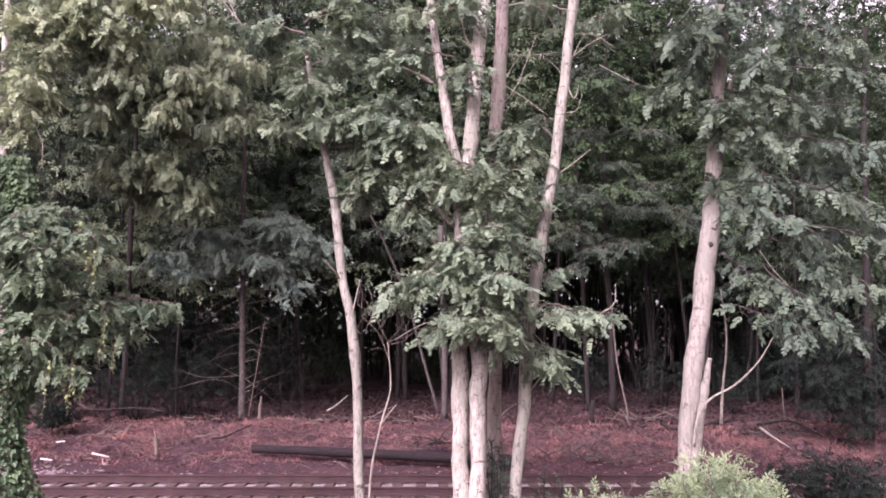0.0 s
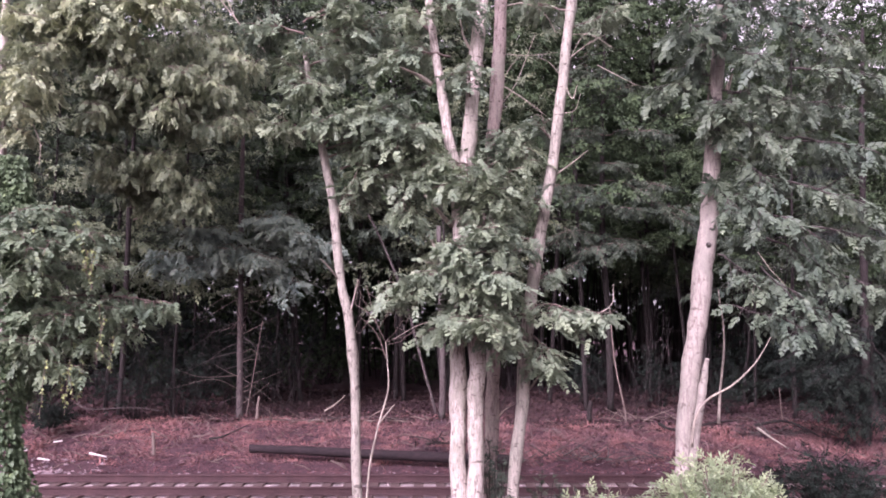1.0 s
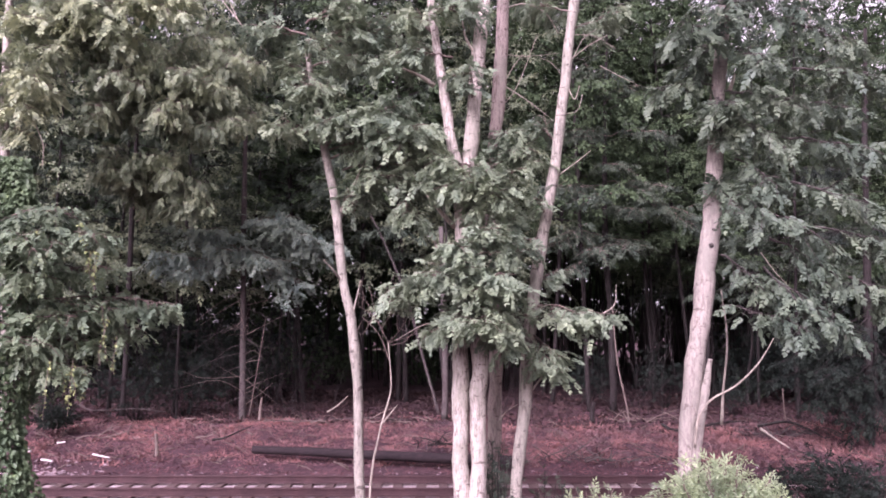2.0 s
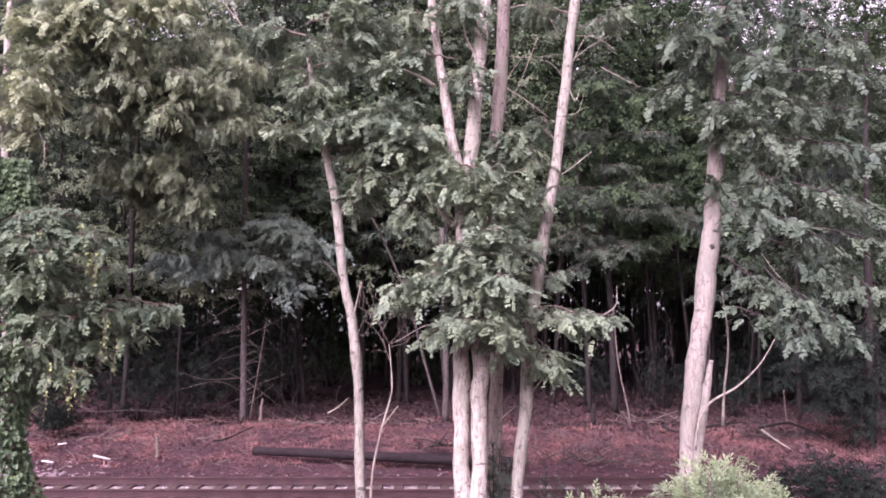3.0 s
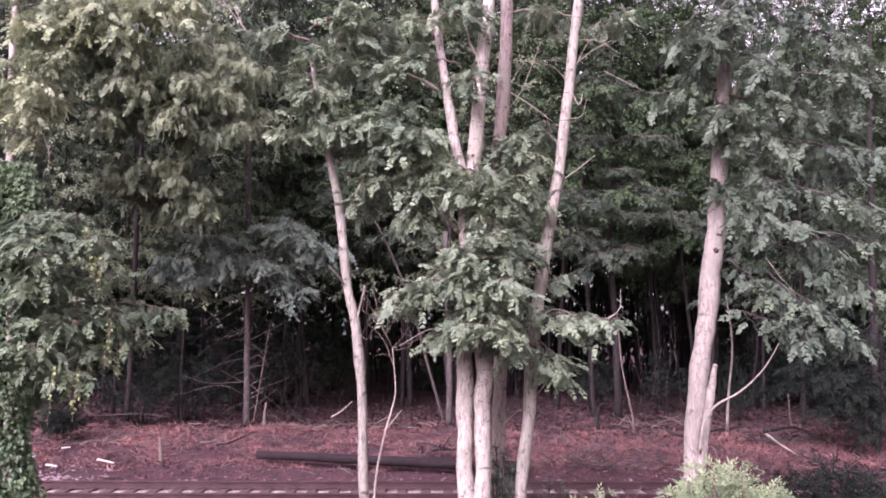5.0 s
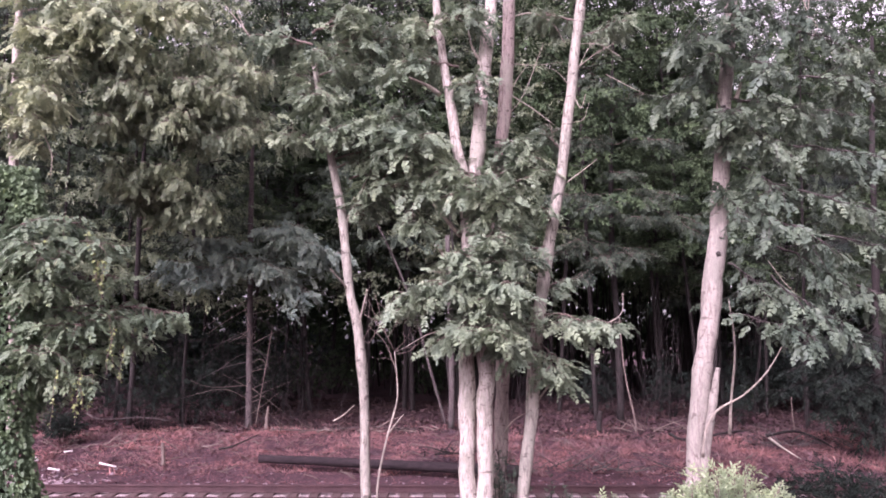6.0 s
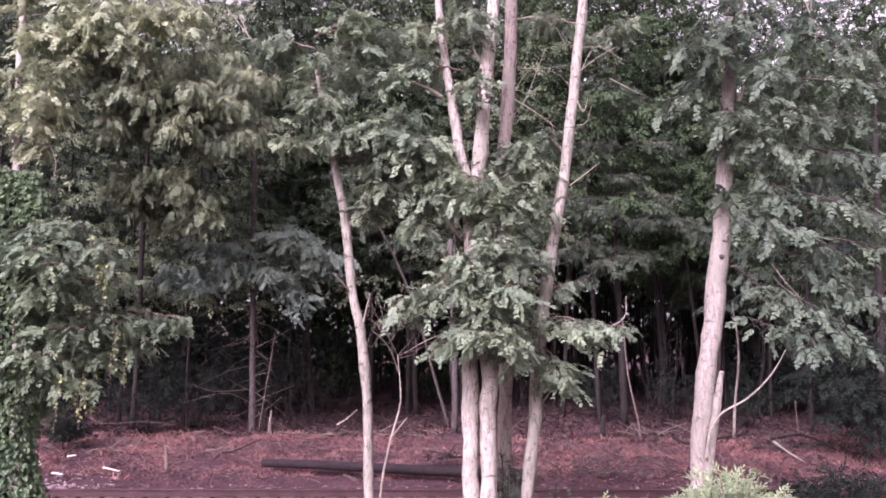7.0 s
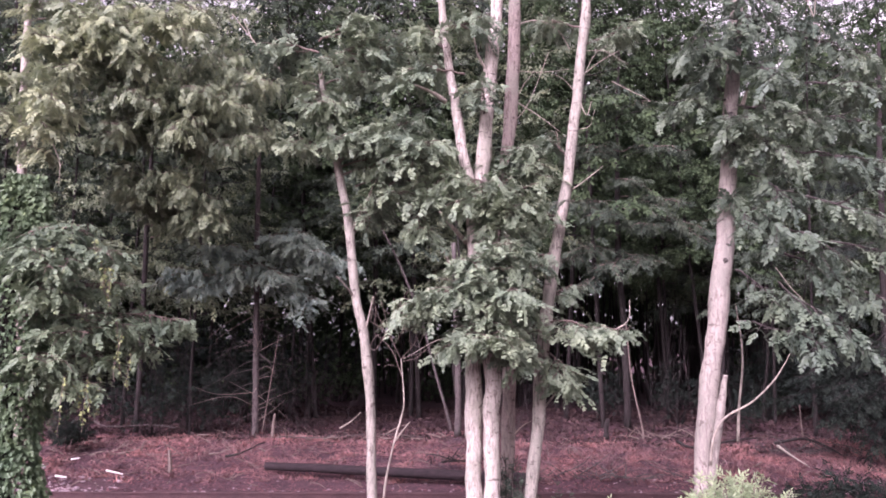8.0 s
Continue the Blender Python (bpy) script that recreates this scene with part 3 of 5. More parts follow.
# Clump of three stems
tree("locust_clump", "clump of pale tree stems with drooping leaf sprays", [
    [((0.30, 12.00, -0.10), 0.15), ((0.28, 12.00, 0.96), 0.128), ((0.27, 12.00, 2.16), 0.128), ((0.27, 12.00, 2.93), 0.134), ((0.29, 12.00, 4.42), 0.112), ((0.22, 12.00, 6.04), 0.09),
     ((0.12, 12.00, 6.55), 0.085), ((0.00, 12.00, 7.29), 0.08), ((-0.12, 12.00, 8.09), 0.07), ((-0.22, 12.00, 9.05), 0.06), ((-0.32, 12.00, 10.12), 0.04)],
    [((0.56, 11.90, -0.07), 0.15), ((0.53, 11.90, 0.98), 0.122), ((0.53, 11.90, 2.17), 0.118), ((0.55, 11.90, 2.93), 0.138), ((0.48, 12.00, 4.42), 0.125), ((0.40, 12.10, 5.33), 0.12),
     ((0.43, 12.10, 6.34), 0.12), ((0.53, 12.10, 7.56), 0.115), ((0.67, 12.10, 8.90), 0.105), ((0.77, 12.10, 10.27), 0.08)],
] + [
    [((0.80, 12.80, -0.25), 0.15), ((0.81, 12.80, 0.79), 0.115), ((0.83, 12.80, 2.07), 0.112), ((0.86, 12.80, 3.36), 0.105), ((0.78, 12.80, 4.86), 0.11), ((0.84, 12.80, 6.31), 0.11),
     ((0.95, 12.80, 7.40), 0.11), ((1.02, 12.80, 8.60), 0.105), ((1.09, 12.80, 10.46), 0.08)],
], [
    ((0.50, 11.90, 4.05), (0.35, 10.80, 4.40), 0.45), ((0.55, 11.90, 4.00), (0.62, 10.80, 4.15), 0.45), ((0.45, 11.90, 4.50), (0.20, 10.90, 4.70), 0.45), ((0.55, 11.90, 4.60), (0.70, 10.90, 4.95), 0.45), ((0.49, 11.90, 4.06), (-0.69, 11.20, 4.15), 0.7), ((0.49, 11.90, 4.23), (-0.11, 11.00, 4.34), 0.6), ((0.58, 11.90, 3.88), (0.78, 11.00, 4.34), 0.55),
    ((0.49, 11.90, 3.71), (0.29, 10.90, 3.69), 0.55), ((0.58, 11.90, 3.71), (0.69, 10.90, 3.57), 0.5), ((0.40, 11.90, 3.62), (-0.03, 11.20, 3.53), 0.45),
    ((0.71, 12.50, 5.02), (1.02, 11.80, 5.19), 0.5), ((0.59, 12.00, 5.13), (0.56, 11.30, 5.55), 0.45), ((0.50, 12.00, 5.59), (1.01, 11.60, 5.78), 0.45),
    ((0.82, 12.80, 6.21), (1.34, 12.20, 6.46), 0.5), ((0.83, 12.80, 6.31), (1.06, 12.10, 6.76), 0.45),
] + [ ((0.50, 12.00, 6.04), (-0.12, 11.50, 6.11), 0.5),
    ((0.15, 12.00, 7.90), (-0.76, 11.80, 7.92), 0.6), ((-0.13, 12.00, 8.28), (-0.58, 11.90, 8.62), 0.6),
    ((0.47, 12.10, 7.18), (0.40, 11.50, 7.54), 0.3), ((-0.22, 12.00, 8.66), (0.32, 11.60, 8.58), 0.5),
    ((0.50, 12.00, 5.31), (0.39, 11.20, 5.87), 0.4), ((0.45, 12.00, 4.95), (0.50, 11.10, 4.68), 0.4), ((0.59, 12.00, 4.86), (0.80, 11.20, 5.53), 0.4), ((0.54, 12.00, 4.51), (0.71, 11.20, 4.77), 0.4), ((0.50, 12.00, 5.77), (0.18, 11.20, 5.61), 0.4),
    ((0.67, 12.00, 4.51), (1.16, 11.50, 4.72), 0.45),
] + [ ((0.67, 12.00, 3.71), (0.97, 11.40, 3.28), 0.4),
], PINNATE, M_LOCUST, M_BARK_WARM, seed=5, extra=2, leaf_size=0.28, gap=0.065, stalk=0.065, tilt=0.45, droop=0.28, flat=0.3, barks=(M_BARK_WARM, M_BARK_WARM, M_BARK_BROWN), dead=[
    ([(-0.15, 12.00, 7.43), (-0.35, 11.90, 7.54), (-0.64, 11.70, 7.61)], 0.045),
    ([(0.68, 12.10, 7.75), (0.38, 12.00, 8.19), (0.29, 12.00, 8.62)], 0.03),
    ([(0.17, 12.00, 5.13), (-0.03, 11.70, 5.31), (-0.25, 11.50, 5.54)], 0.045),
    ([(0.05, 12.10, 4.43), (-0.13, 12.10, 4.88), (-0.29, 12.00, 5.21)], 0.035),
    ([(0.51, 12.00, 3.19), (-0.13, 12.30, 3.63), (-0.85, 12.40, 3.31)], 0.015),
] + [
    ([(1.03, 12.80, 7.70), (1.40, 12.70, 7.42), (1.77, 12.60, 7.09)], 0.014), ([(1.07, 12.80, 9.09), (1.41, 12.60, 9.07), (1.73, 12.50, 8.86), (1.95, 12.50, 8.50)], 0.016),
    ([(1.03, 12.80, 8.25), (1.46, 12.70, 8.18), (1.98, 12.60, 8.20)], 0.009), ([(0.98, 12.80, 7.30), (1.26, 12.70, 7.66), (1.60, 12.60, 8.52)], 0.010), ([(0.98, 12.80, 7.60), (1.17, 12.70, 7.96), (1.35, 12.60, 8.17)], 0.010),
])

# Leaning stem
tree("locust_tree", "leaning pale-barked locust tree with low leaf sprays", [
    [((1.07, 12.20, -0.16), 0.13), ((1.14, 12.20, 1.02), 0.105), ((1.29, 12.20, 2.57), 0.10), ((1.38, 12.20, 3.54), 0.10), ((1.47, 12.20, 4.34), 0.098), ((1.64, 12.20, 5.25), 0.092), ((1.84, 12.20, 6.36), 0.088),
     ((2.00, 12.20, 7.69), 0.085), ((2.15, 12.20, 8.95), 0.08), ((2.26, 12.20, 10.33), 0.05)],
], [
    ((1.40, 12.20, 3.72), (2.42, 11.80, 3.74), 0.42), ((1.38, 12.20, 3.45), (1.76, 11.70, 3.11), 0.45), ((1.44, 12.20, 3.90), (1.99, 11.50, 3.79), 0.5),
    ((1.45, 12.20, 4.25), (1.90, 12.50, 4.46), 0.35), ((1.40, 12.20, 3.72), (0.98, 11.50, 3.70), 0.4), ((1.64, 12.20, 5.35), (1.46, 11.80, 5.55), 0.25),
    ((1.84, 12.20, 6.46), (1.57, 12.50, 6.97), 0.4), ((2.11, 12.20, 8.46), (2.90, 12.80, 8.81), 0.6), ((2.13, 12.20, 8.75), (1.53, 12.80, 9.11), 0.5),
    ((1.59, 12.20, 4.98), (1.15, 11.80, 4.84), 0.35), ((1.30, 12.20, 3.01), (1.73, 11.80, 2.89), 0.3),
], PINNATE, M_LOCUST, M_BARK, seed=8, leaf_size=0.28, gap=0.065, stalk=0.065, tilt=0.45, droop=0.28, flat=0.3, dead=[
    ([(1.38, 12.20, 2.57), (1.52, 12.00, 2.80), (1.58, 12.00, 3.01)], 0.018), ([(0.87, 12.60, 2.02), (1.00, 12.50, 2.21), (1.18, 12.40, 2.34)], 0.014),
    ([(2.00, 12.20, 7.59), (2.12, 12.10, 7.23), (2.21, 12.10, 7.46)], 0.012), ([(1.84, 12.20, 5.99), (2.14, 12.10, 6.20), (2.37, 12.10, 6.39)], 0.012),
    ([(2.03, 12.20, 7.88), (2.34, 12.00, 8.09), (2.67, 12.00, 8.28)], 0.012),
] + [ ([(2.05, 12.20, 7.78), (2.27, 12.10, 8.23), (2.51, 12.10, 8.42)], 0.008), ([(2.09, 12.20, 8.36), (2.46, 12.10, 8.30), (2.80, 12.00, 8.04)], 0.008),
    ([(2.00, 12.20, 7.59), (1.76, 12.10, 7.84), (1.52, 12.00, 7.90)], 0.008), ([(1.95, 12.20, 7.02), (2.16, 12.10, 7.04), (2.26, 12.10, 7.32)], 0.007), ([(2.65, 12.60, 7.98), (3.00, 12.50, 7.74), (3.26, 12.40, 7.56)], 0.008),
] + [ ([(2.25, 12.00, 3.67), (2.63, 11.90, 3.88), (2.68, 11.90, 4.22)], 0.012),
])

# Thick tree by the bush
tree("locust_tree", "thick leaning pale-barked tree with a wide feathery crown", [
    [((3.87, 12.80, 0.37), 0.22), ((3.92, 12.80, 0.99), 0.17), ((3.98, 12.80, 1.71), 0.145), ((4.14, 12.80, 2.99), 0.165), ((4.35, 12.80, 4.11), 0.165), ((4.51, 12.80, 5.25), 0.155), ((4.62, 12.80, 6.61), 0.14),
     ((4.75, 12.80, 8.00), 0.12), ((4.88, 12.80, 9.22), 0.11), ((5.04, 12.80, 10.77), 0.08)],
    [((3.93, 12.66, 0.55), 0.085), ((4.02, 12.62, 1.30), 0.078), ((4.16, 12.60, 2.09), 0.07), ((4.25, 12.60, 2.63), 0.065), ((4.34, 12.60, 3.05), 0.035)],
], [
    ((4.80, 12.80, 8.60), (3.79, 12.20, 8.36), 0.6), ((4.80, 12.80, 8.40), (5.17, 12.00, 7.81), 0.6), ((4.88, 12.80, 9.22), (5.76, 12.20, 8.65), 0.7), ((5.85, 12.40, 8.64), (6.76, 12.20, 8.27), 0.7),
    ((4.72, 12.80, 7.70), (3.60, 12.30, 7.44), 0.55), ((4.69, 12.80, 7.40), (4.65, 11.90, 7.07), 0.45), ((4.72, 12.80, 7.60), (5.59, 12.00, 7.06), 0.65), ((5.60, 12.20, 7.21), (6.61, 12.20, 7.12), 0.7),
    ((4.68, 12.80, 7.20), (5.47, 12.00, 6.41), 0.65), ((5.48, 12.20, 6.65), (6.63, 12.00, 6.32), 0.7), ((4.96, 12.80, 6.41), (5.35, 12.00, 5.77), 0.6),
] + [ ((5.44, 12.20, 5.90), (6.76, 12.00, 5.40), 0.7),
    ((4.70, 12.80, 5.92), (5.06, 12.00, 5.31), 0.55), ((5.05, 12.20, 5.44), (6.05, 11.90, 4.85), 0.65), ((5.95, 12.20, 5.16), (7.08, 12.00, 4.78), 0.7), ((5.26, 12.30, 4.99), (6.34, 12.00, 4.24), 0.6),
    ((4.65, 12.80, 4.77), (5.09, 12.20, 4.16), 0.5), ((5.19, 12.40, 4.54), (5.73, 11.90, 3.71), 0.55), ((4.62, 12.80, 3.92), (5.33, 12.00, 3.62), 0.5), ((5.89, 12.20, 4.07), (6.25, 12.00, 3.49), 0.4),
    ((6.27, 12.20, 4.43), (7.11, 12.00, 3.89), 0.6), ((5.76, 12.30, 7.82), (7.24, 12.30, 7.53), 0.7),
] + [ ((4.85, 12.80, 8.90), (4.72, 12.10, 8.95), 0.45), ((4.90, 12.80, 9.35), (5.02, 12.10, 9.25), 0.45), ((4.64, 12.80, 6.90), (4.65, 12.20, 6.74), 0.3), ((4.57, 12.80, 5.92), (4.57, 12.50, 6.00), 0.12), ((4.71, 12.80, 7.50), (4.36, 12.00, 6.96), 0.35), ((4.81, 12.80, 8.60), (4.61, 12.00, 8.57), 0.4), ((4.80, 12.80, 8.30), (4.30, 12.10, 8.04), 0.35), ((4.72, 12.80, 7.80), (4.18, 12.90, 8.13), 0.5),
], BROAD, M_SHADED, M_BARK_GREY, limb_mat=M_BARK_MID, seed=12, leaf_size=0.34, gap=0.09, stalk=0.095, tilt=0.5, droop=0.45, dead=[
    ([(4.00, 12.50, 1.66), (4.04, 12.40, 2.09), (4.22, 12.35, 2.40), (4.61, 12.30, 2.63), (4.91, 12.20, 2.94), (5.08, 12.15, 3.20), (5.17, 12.10, 3.39)], 0.023),
    ([(4.98, 14.00, 1.84), (5.03, 14.00, 2.44), (5.14, 14.00, 3.35), (4.99, 13.80, 4.26)], 0.03),
    ([(4.87, 12.70, 7.56), (4.94, 12.60, 7.83)], 0.045),
    ([(5.79, 12.10, 9.19), (5.91, 12.10, 8.80), (6.03, 12.10, 8.59), (5.88, 12.10, 8.36)], 0.010), ([(5.93, 12.10, 9.19), (5.89, 12.10, 8.80), (5.85, 12.10, 8.50)], 0.008),
] + [
    ([(5.07, 12.20, 4.75), (5.24, 12.10, 4.43), (5.40, 12.00, 4.20)], 0.008),
])


# ---- the woods behind the track ----
def fan(rng, foot, low, high, count, reach, spread, rise=0.1):
    """Boughs set round an upright stem, longer below."""
    out = []
    for i in range(count):
        q = (i + rng.uniform(0, 1)) / count
        z = low + (high - low) * q
        a = i * 2.4 + rng.uniform(-0.4, 0.4)
        r = reach * (1.05 - 0.4 * q) * rng.uniform(0.7, 1.15)
        d = np.array([math.cos(a), math.sin(a), 0])
        start = np.array([foot[0], foot[1], z])
        out.append((start, start + d * r + np.array([0, 0, rise * r + rng.normal(0, 0.1) * r]), spread * (1.1 - 0.5 * q)))
    return out


def woods_tree(seed, height, low, count, reach, leaf, mat, size, group, label):
    rng = np.random.default_rng(seed)
    lean = rng.normal(0, 0.25, 2)
    stem = [((lean[0] * q * q, lean[1] * q * q, height * q - 0.15), 0.07 * (1.05 - q) + 0.01) for q in (0, 0.2, 0.4, 0.6, 0.8, 1.0)]
    return tree("woodland_tree", label, [stem], fan(rng, (0, 0), low, height * 0.98, count, reach, 1.15), leaf, mat, M_BARK_SHADE_DARK,
                leaf_size=size, gap=0.26, seed=seed, group=group, stalk=0.15, limb_mat=M_BARK_SHADE_DARK, sides=8, single=False, flat=0.3, extra=0)


WOODS = "trees of the woods behind the track"
kinds = [
    woods_tree(21, 21.0, 5.0, 74, 3.6, SPRIG, M_WOODS, 0.42, WOODS, "tall woodland tree with dull green foliage and bark coloured dark for shade"),
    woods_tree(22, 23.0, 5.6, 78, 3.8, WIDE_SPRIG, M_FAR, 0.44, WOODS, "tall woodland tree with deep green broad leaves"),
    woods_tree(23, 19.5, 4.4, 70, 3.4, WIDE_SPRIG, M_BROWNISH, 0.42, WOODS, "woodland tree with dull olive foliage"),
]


# Pale leaves on this crown stand in for sun on its top.
sunlit_tint_tree = woods_tree(24, 24.0, 10.0, 56, 3.6, WIDE_SPRIG, M_UPPER, 0.44, WOODS, "tall woodland tree with sunlight put into its yellow-green leaf colour")
sunlit_tint_tree.matrix_basis = pose(-9.6, 36.5, 0.6)


def plant(kind, x, y, turn, size=1.0):
    return copy_thing(kind, pose(x, y, ground_z(x, y) - 0.1, 3.5 * math.sin(7 * x + y), 3.5 * math.cos(5 * x + 2 * y), turn) @ Matrix.Diagonal((size, size, size, 1)))


def build_woods():
    rng = random.Random(7)
    for y, step, spread in ((29.5, 3.7, 21), (33.5, 4.2, 25), (39, 5.0, 29), (47, 8.0, 34)):
        x = -spread + rng.uniform(0, 2)
        while x < spread:
            k = rng.choice((0, 0, 1, 1, 2) if x > -6 else (0, 2, 2, 1, 0))
            px, py = x + rng.uniform(-1, 1), y + rng.uniform(-1.8, 1.8)
            if y < 30 and -10.5 < px < 0.5:
                py += 3.5
            size = rng.uniform(0.9, 1.12) * (1.0 + 0.014 * (y - 29)) * (0.88 if px > 0.17 * py and rng.random() < 0.8 else 1.0)
            if -0.15 < px / py < 0.01 and py < 44:
                size *= 1.3
            if 0.10 < px / py < 0.27 and py < 38:
                size = max(size, 1.15)
            plant(kinds[k], px, py, rng.uniform(0, 360), size)
            x += step * rng.uniform(0.8, 1.2)
    for x, y, k, s in ((-13.5, 26.5, 2, 0.8), (-9.5, 27.5, 2, 0.85), (-5.6, 31.2, 0, 1.1), (-1.5, 31.5, 0, 1.25), (4.4, 31.5, 1, 1.2), (8.6, 31.8, 1, 1.1), (12.0, 26.4, 0, 0.8), (15.5, 25.8, 1, 0.85)):
        plant(kinds[k], x, y, 50 * x, s)
    for x, y, k in ((14.3, 43.0, 1), (12.2, 50.0, 0), (-5.4, 50.0, 0), (-6.8, 44.0, 0), (17.0, 51.0, 1), (-2.0, 52.0, 0), (-16.0, 52.0, 2)):
        plant(kinds[k], x, y, 31 * x, 1.2)
    for i, k in enumerate(kinds):
        k.matrix_basis = pose(-27 + 26 * i, 63, 0.6)


build_woods()


def bare_stem(seed, height, r):
    rng = np.random.default_rng(seed)
    pts = [(rng.normal(0, 0.06) * q * height * 0.3, rng.normal(0, 0.05) * q * height * 0.3, height * q - 0.1) for q in np.linspace(0, 1, 7)]
    root = empty("sapling", (0, 0, 0), "thin bare dark sapling in the shade of the woods", "sapling", "saplings in the woods")
    p, rr = curve_through(pts, np.linspace(r, r * 0.4, 7), 4)
    v, f = tube(p, rr, 7, rng, 0.03)
    mesh_object("trunk", v, f, M_BARK_SHADE_DARK, root, True)
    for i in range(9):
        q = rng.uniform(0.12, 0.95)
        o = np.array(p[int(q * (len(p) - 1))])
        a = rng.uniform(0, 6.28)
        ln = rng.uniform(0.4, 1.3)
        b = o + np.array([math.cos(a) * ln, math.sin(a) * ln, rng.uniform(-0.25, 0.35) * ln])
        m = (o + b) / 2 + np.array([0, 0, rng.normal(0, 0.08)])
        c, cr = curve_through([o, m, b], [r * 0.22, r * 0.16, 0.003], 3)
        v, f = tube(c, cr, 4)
        mesh_object("bare_limb", v, f, M_BARK_SHADE_DARK, root, True)
    return root


def build_saplings():
    rng = random.Random(31)
    protos = [bare_stem(41, 6.5, 0.05), bare_stem(42, 7.5, 0.075), bare_stem(43, 5.5, 0.035)]
    for i in range(28):
        y = 26 + 30 * rng.random() ** 1.2
        x = rng.uniform(-0.62, 0.62) * y
        copy_thing(rng.choice(protos), pose(x, y, ground_z(x, y), rng.uniform(-4, 4), rng.uniform(-5, 5), rng.uniform(0, 360)))
    for i, p in enumerate(protos):
        p.matrix_basis = pose(-9 + 9 * i, 26.3 + 0.5 * i, 0.6)


build_saplings()


def build_thickets():
    """Leafless twiggy growth along the edge of the woods."""
    rng = np.random.default_rng(44)
    root = empty("twig_thicket", (0, 0, 0), "leafless dark twiggy thicket at the edge of the woods", "thicket", "thickets at the edge of the woods")
    wood = Soup()
    for i in range(12):
        o = np.array([rng.normal(0, 0.7), rng.normal(0, 0.5), -0.1])
        tip = o + np.array([rng.normal(0, 0.8), rng.normal(0, 0.6), rng.uniform(1.6, 4.2)])
        bough(rng, o, tip, 1.1, 0.28, wood, wood, [], [], 0.05, 0.012, 0.2, 0.4, 0.3)
    wood.make("branchwork", M_BARK_SHADE_DARK, root, True, kind="stuff")
    for i, (x, y) in enumerate(((-9.4, 26.0), (-5.2, 26.9), (2.4, 27.0), (6.8, 27.4))):
        copy_thing(root, pose(x, y, ground_z(x, y), 0, 0, 67 * i))
    root.matrix_basis = pose(-6.9, 26.8, ground_z(-6.9, 26.8))


build_thickets()


def shrub(name, label, foot, reach, height, count, leaf, mat, size, seed, spread=0.35, gap=0.08, stalk=0.05, category="shrub", flat=0.5, lean=(0, 0)):
    """A many-stemmed bush: boughs rising from one foot."""
    rng = np.random.default_rng(seed)
    foot = np.array(foot, float)
    root = empty(name, foot, label, category)
    wood, places, ways = Soup(), [], []
    for i in range(count):
        a = i * 2.4 + rng.uniform(-0.5, 0.5)
        q = math.sqrt((i + 0.5) / count)
        tip = np.array([math.cos(a) * reach * q + lean[0], math.sin(a) * reach * q * 0.8 + lean[1], height * (1.05 - 0.55 * q * q) * rng.uniform(0.75, 1.1)])
        bough(rng, np.array([math.cos(a), math.sin(a), -0.3]) * 0.08, tip, spread, gap, wood, wood, places, ways, 0.1, 0.012, 0.3, flat, stalk, 3, True)
    # Dark-leaved shrubs take the bark colour that has shade in it.
    wood.make("branchwork", M_BARK_SHADE_DARK if mat in (M_EVERGREEN_SHADE, M_FAR, M_WOODS) else M_TWIG, root, True, kind="stuff")
    o, w = np.concatenate(places), np.concatenate(ways)
    v, f = leaves_mesh(o, w, size * rng.uniform(0.6, 1.15, len(o)), leaf, rng, 0.6)
    mesh_object("foliage", v, f, mat, root, kind="stuff")
    return root


# Undergrowth of the woods
def build_undergrowth():
    rng = random.Random(77)
    protos = [shrub("understorey_shrub", "dark leafy shrub under the woodland trees", (0, 0, 0), 1.5, 2.2, 16, SPRIG, M_EVERGREEN_SHADE, 0.24, 61, 0.7, 0.16, 0.12),
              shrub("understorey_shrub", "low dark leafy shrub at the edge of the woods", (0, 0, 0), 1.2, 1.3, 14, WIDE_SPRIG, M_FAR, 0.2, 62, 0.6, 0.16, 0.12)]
    for i in range(30):
        y = 40 + 24 * rng.random()
        x = rng.uniform(-0.62, 0.62) * y
        if 0.16 < x / y < 0.36 and rng.random() < 0.75:
            continue
        s = rng.uniform(0.8, 1.5)
        copy_thing(protos[i % 2], pose(x, y, ground_z(x, y), 0, 0, rng.uniform(0, 360)) @ Matrix.Diagonal((s, s, s, 1)))
    for i in range(34):
        y = 30.5 + 12 * rng.random()
        x = rng.uniform(-0.58, 0.10) * y if i % 4 else rng.uniform(0.36, 0.6) * y
        if -5.5 < x < 2.5:
            continue
        s = rng.uniform(1.0, 2.0)
        copy_thing(protos[i % 2], pose(x, y, ground_z(x, y), 0, 0, rng.uniform(0, 360)) @ Matrix.Diagonal((s, s, s, 1)))
    protos[0].matrix_basis = pose(17.2, 29.0, 0.5)
    protos[1].matrix_basis = pose(13.0, 33.0, 0.6, 0, 0, 40)
    for x, y, s, k in ((13.9, 27.6, 1.1, 0), (10.2, 27.5, 0.7, 0), (-10.2, 25.9, 1.05, 0), (-8.9, 27.0, 0.95, 0), (-13.0, 26.2, 1.1, 0), (-7.9, 29.5, 1.15, 0), (5.6, 30.0, 0.9, 0), (8.4, 29.6, 1.0, 0), (-13.2, 26, 0.7, 1)):
        copy_thing(protos[k], pose(x, y, ground_z(x, y), 0, 0, 70 * x) @ Matrix.Diagonal((s, s, s, 1)))


build_undergrowth()


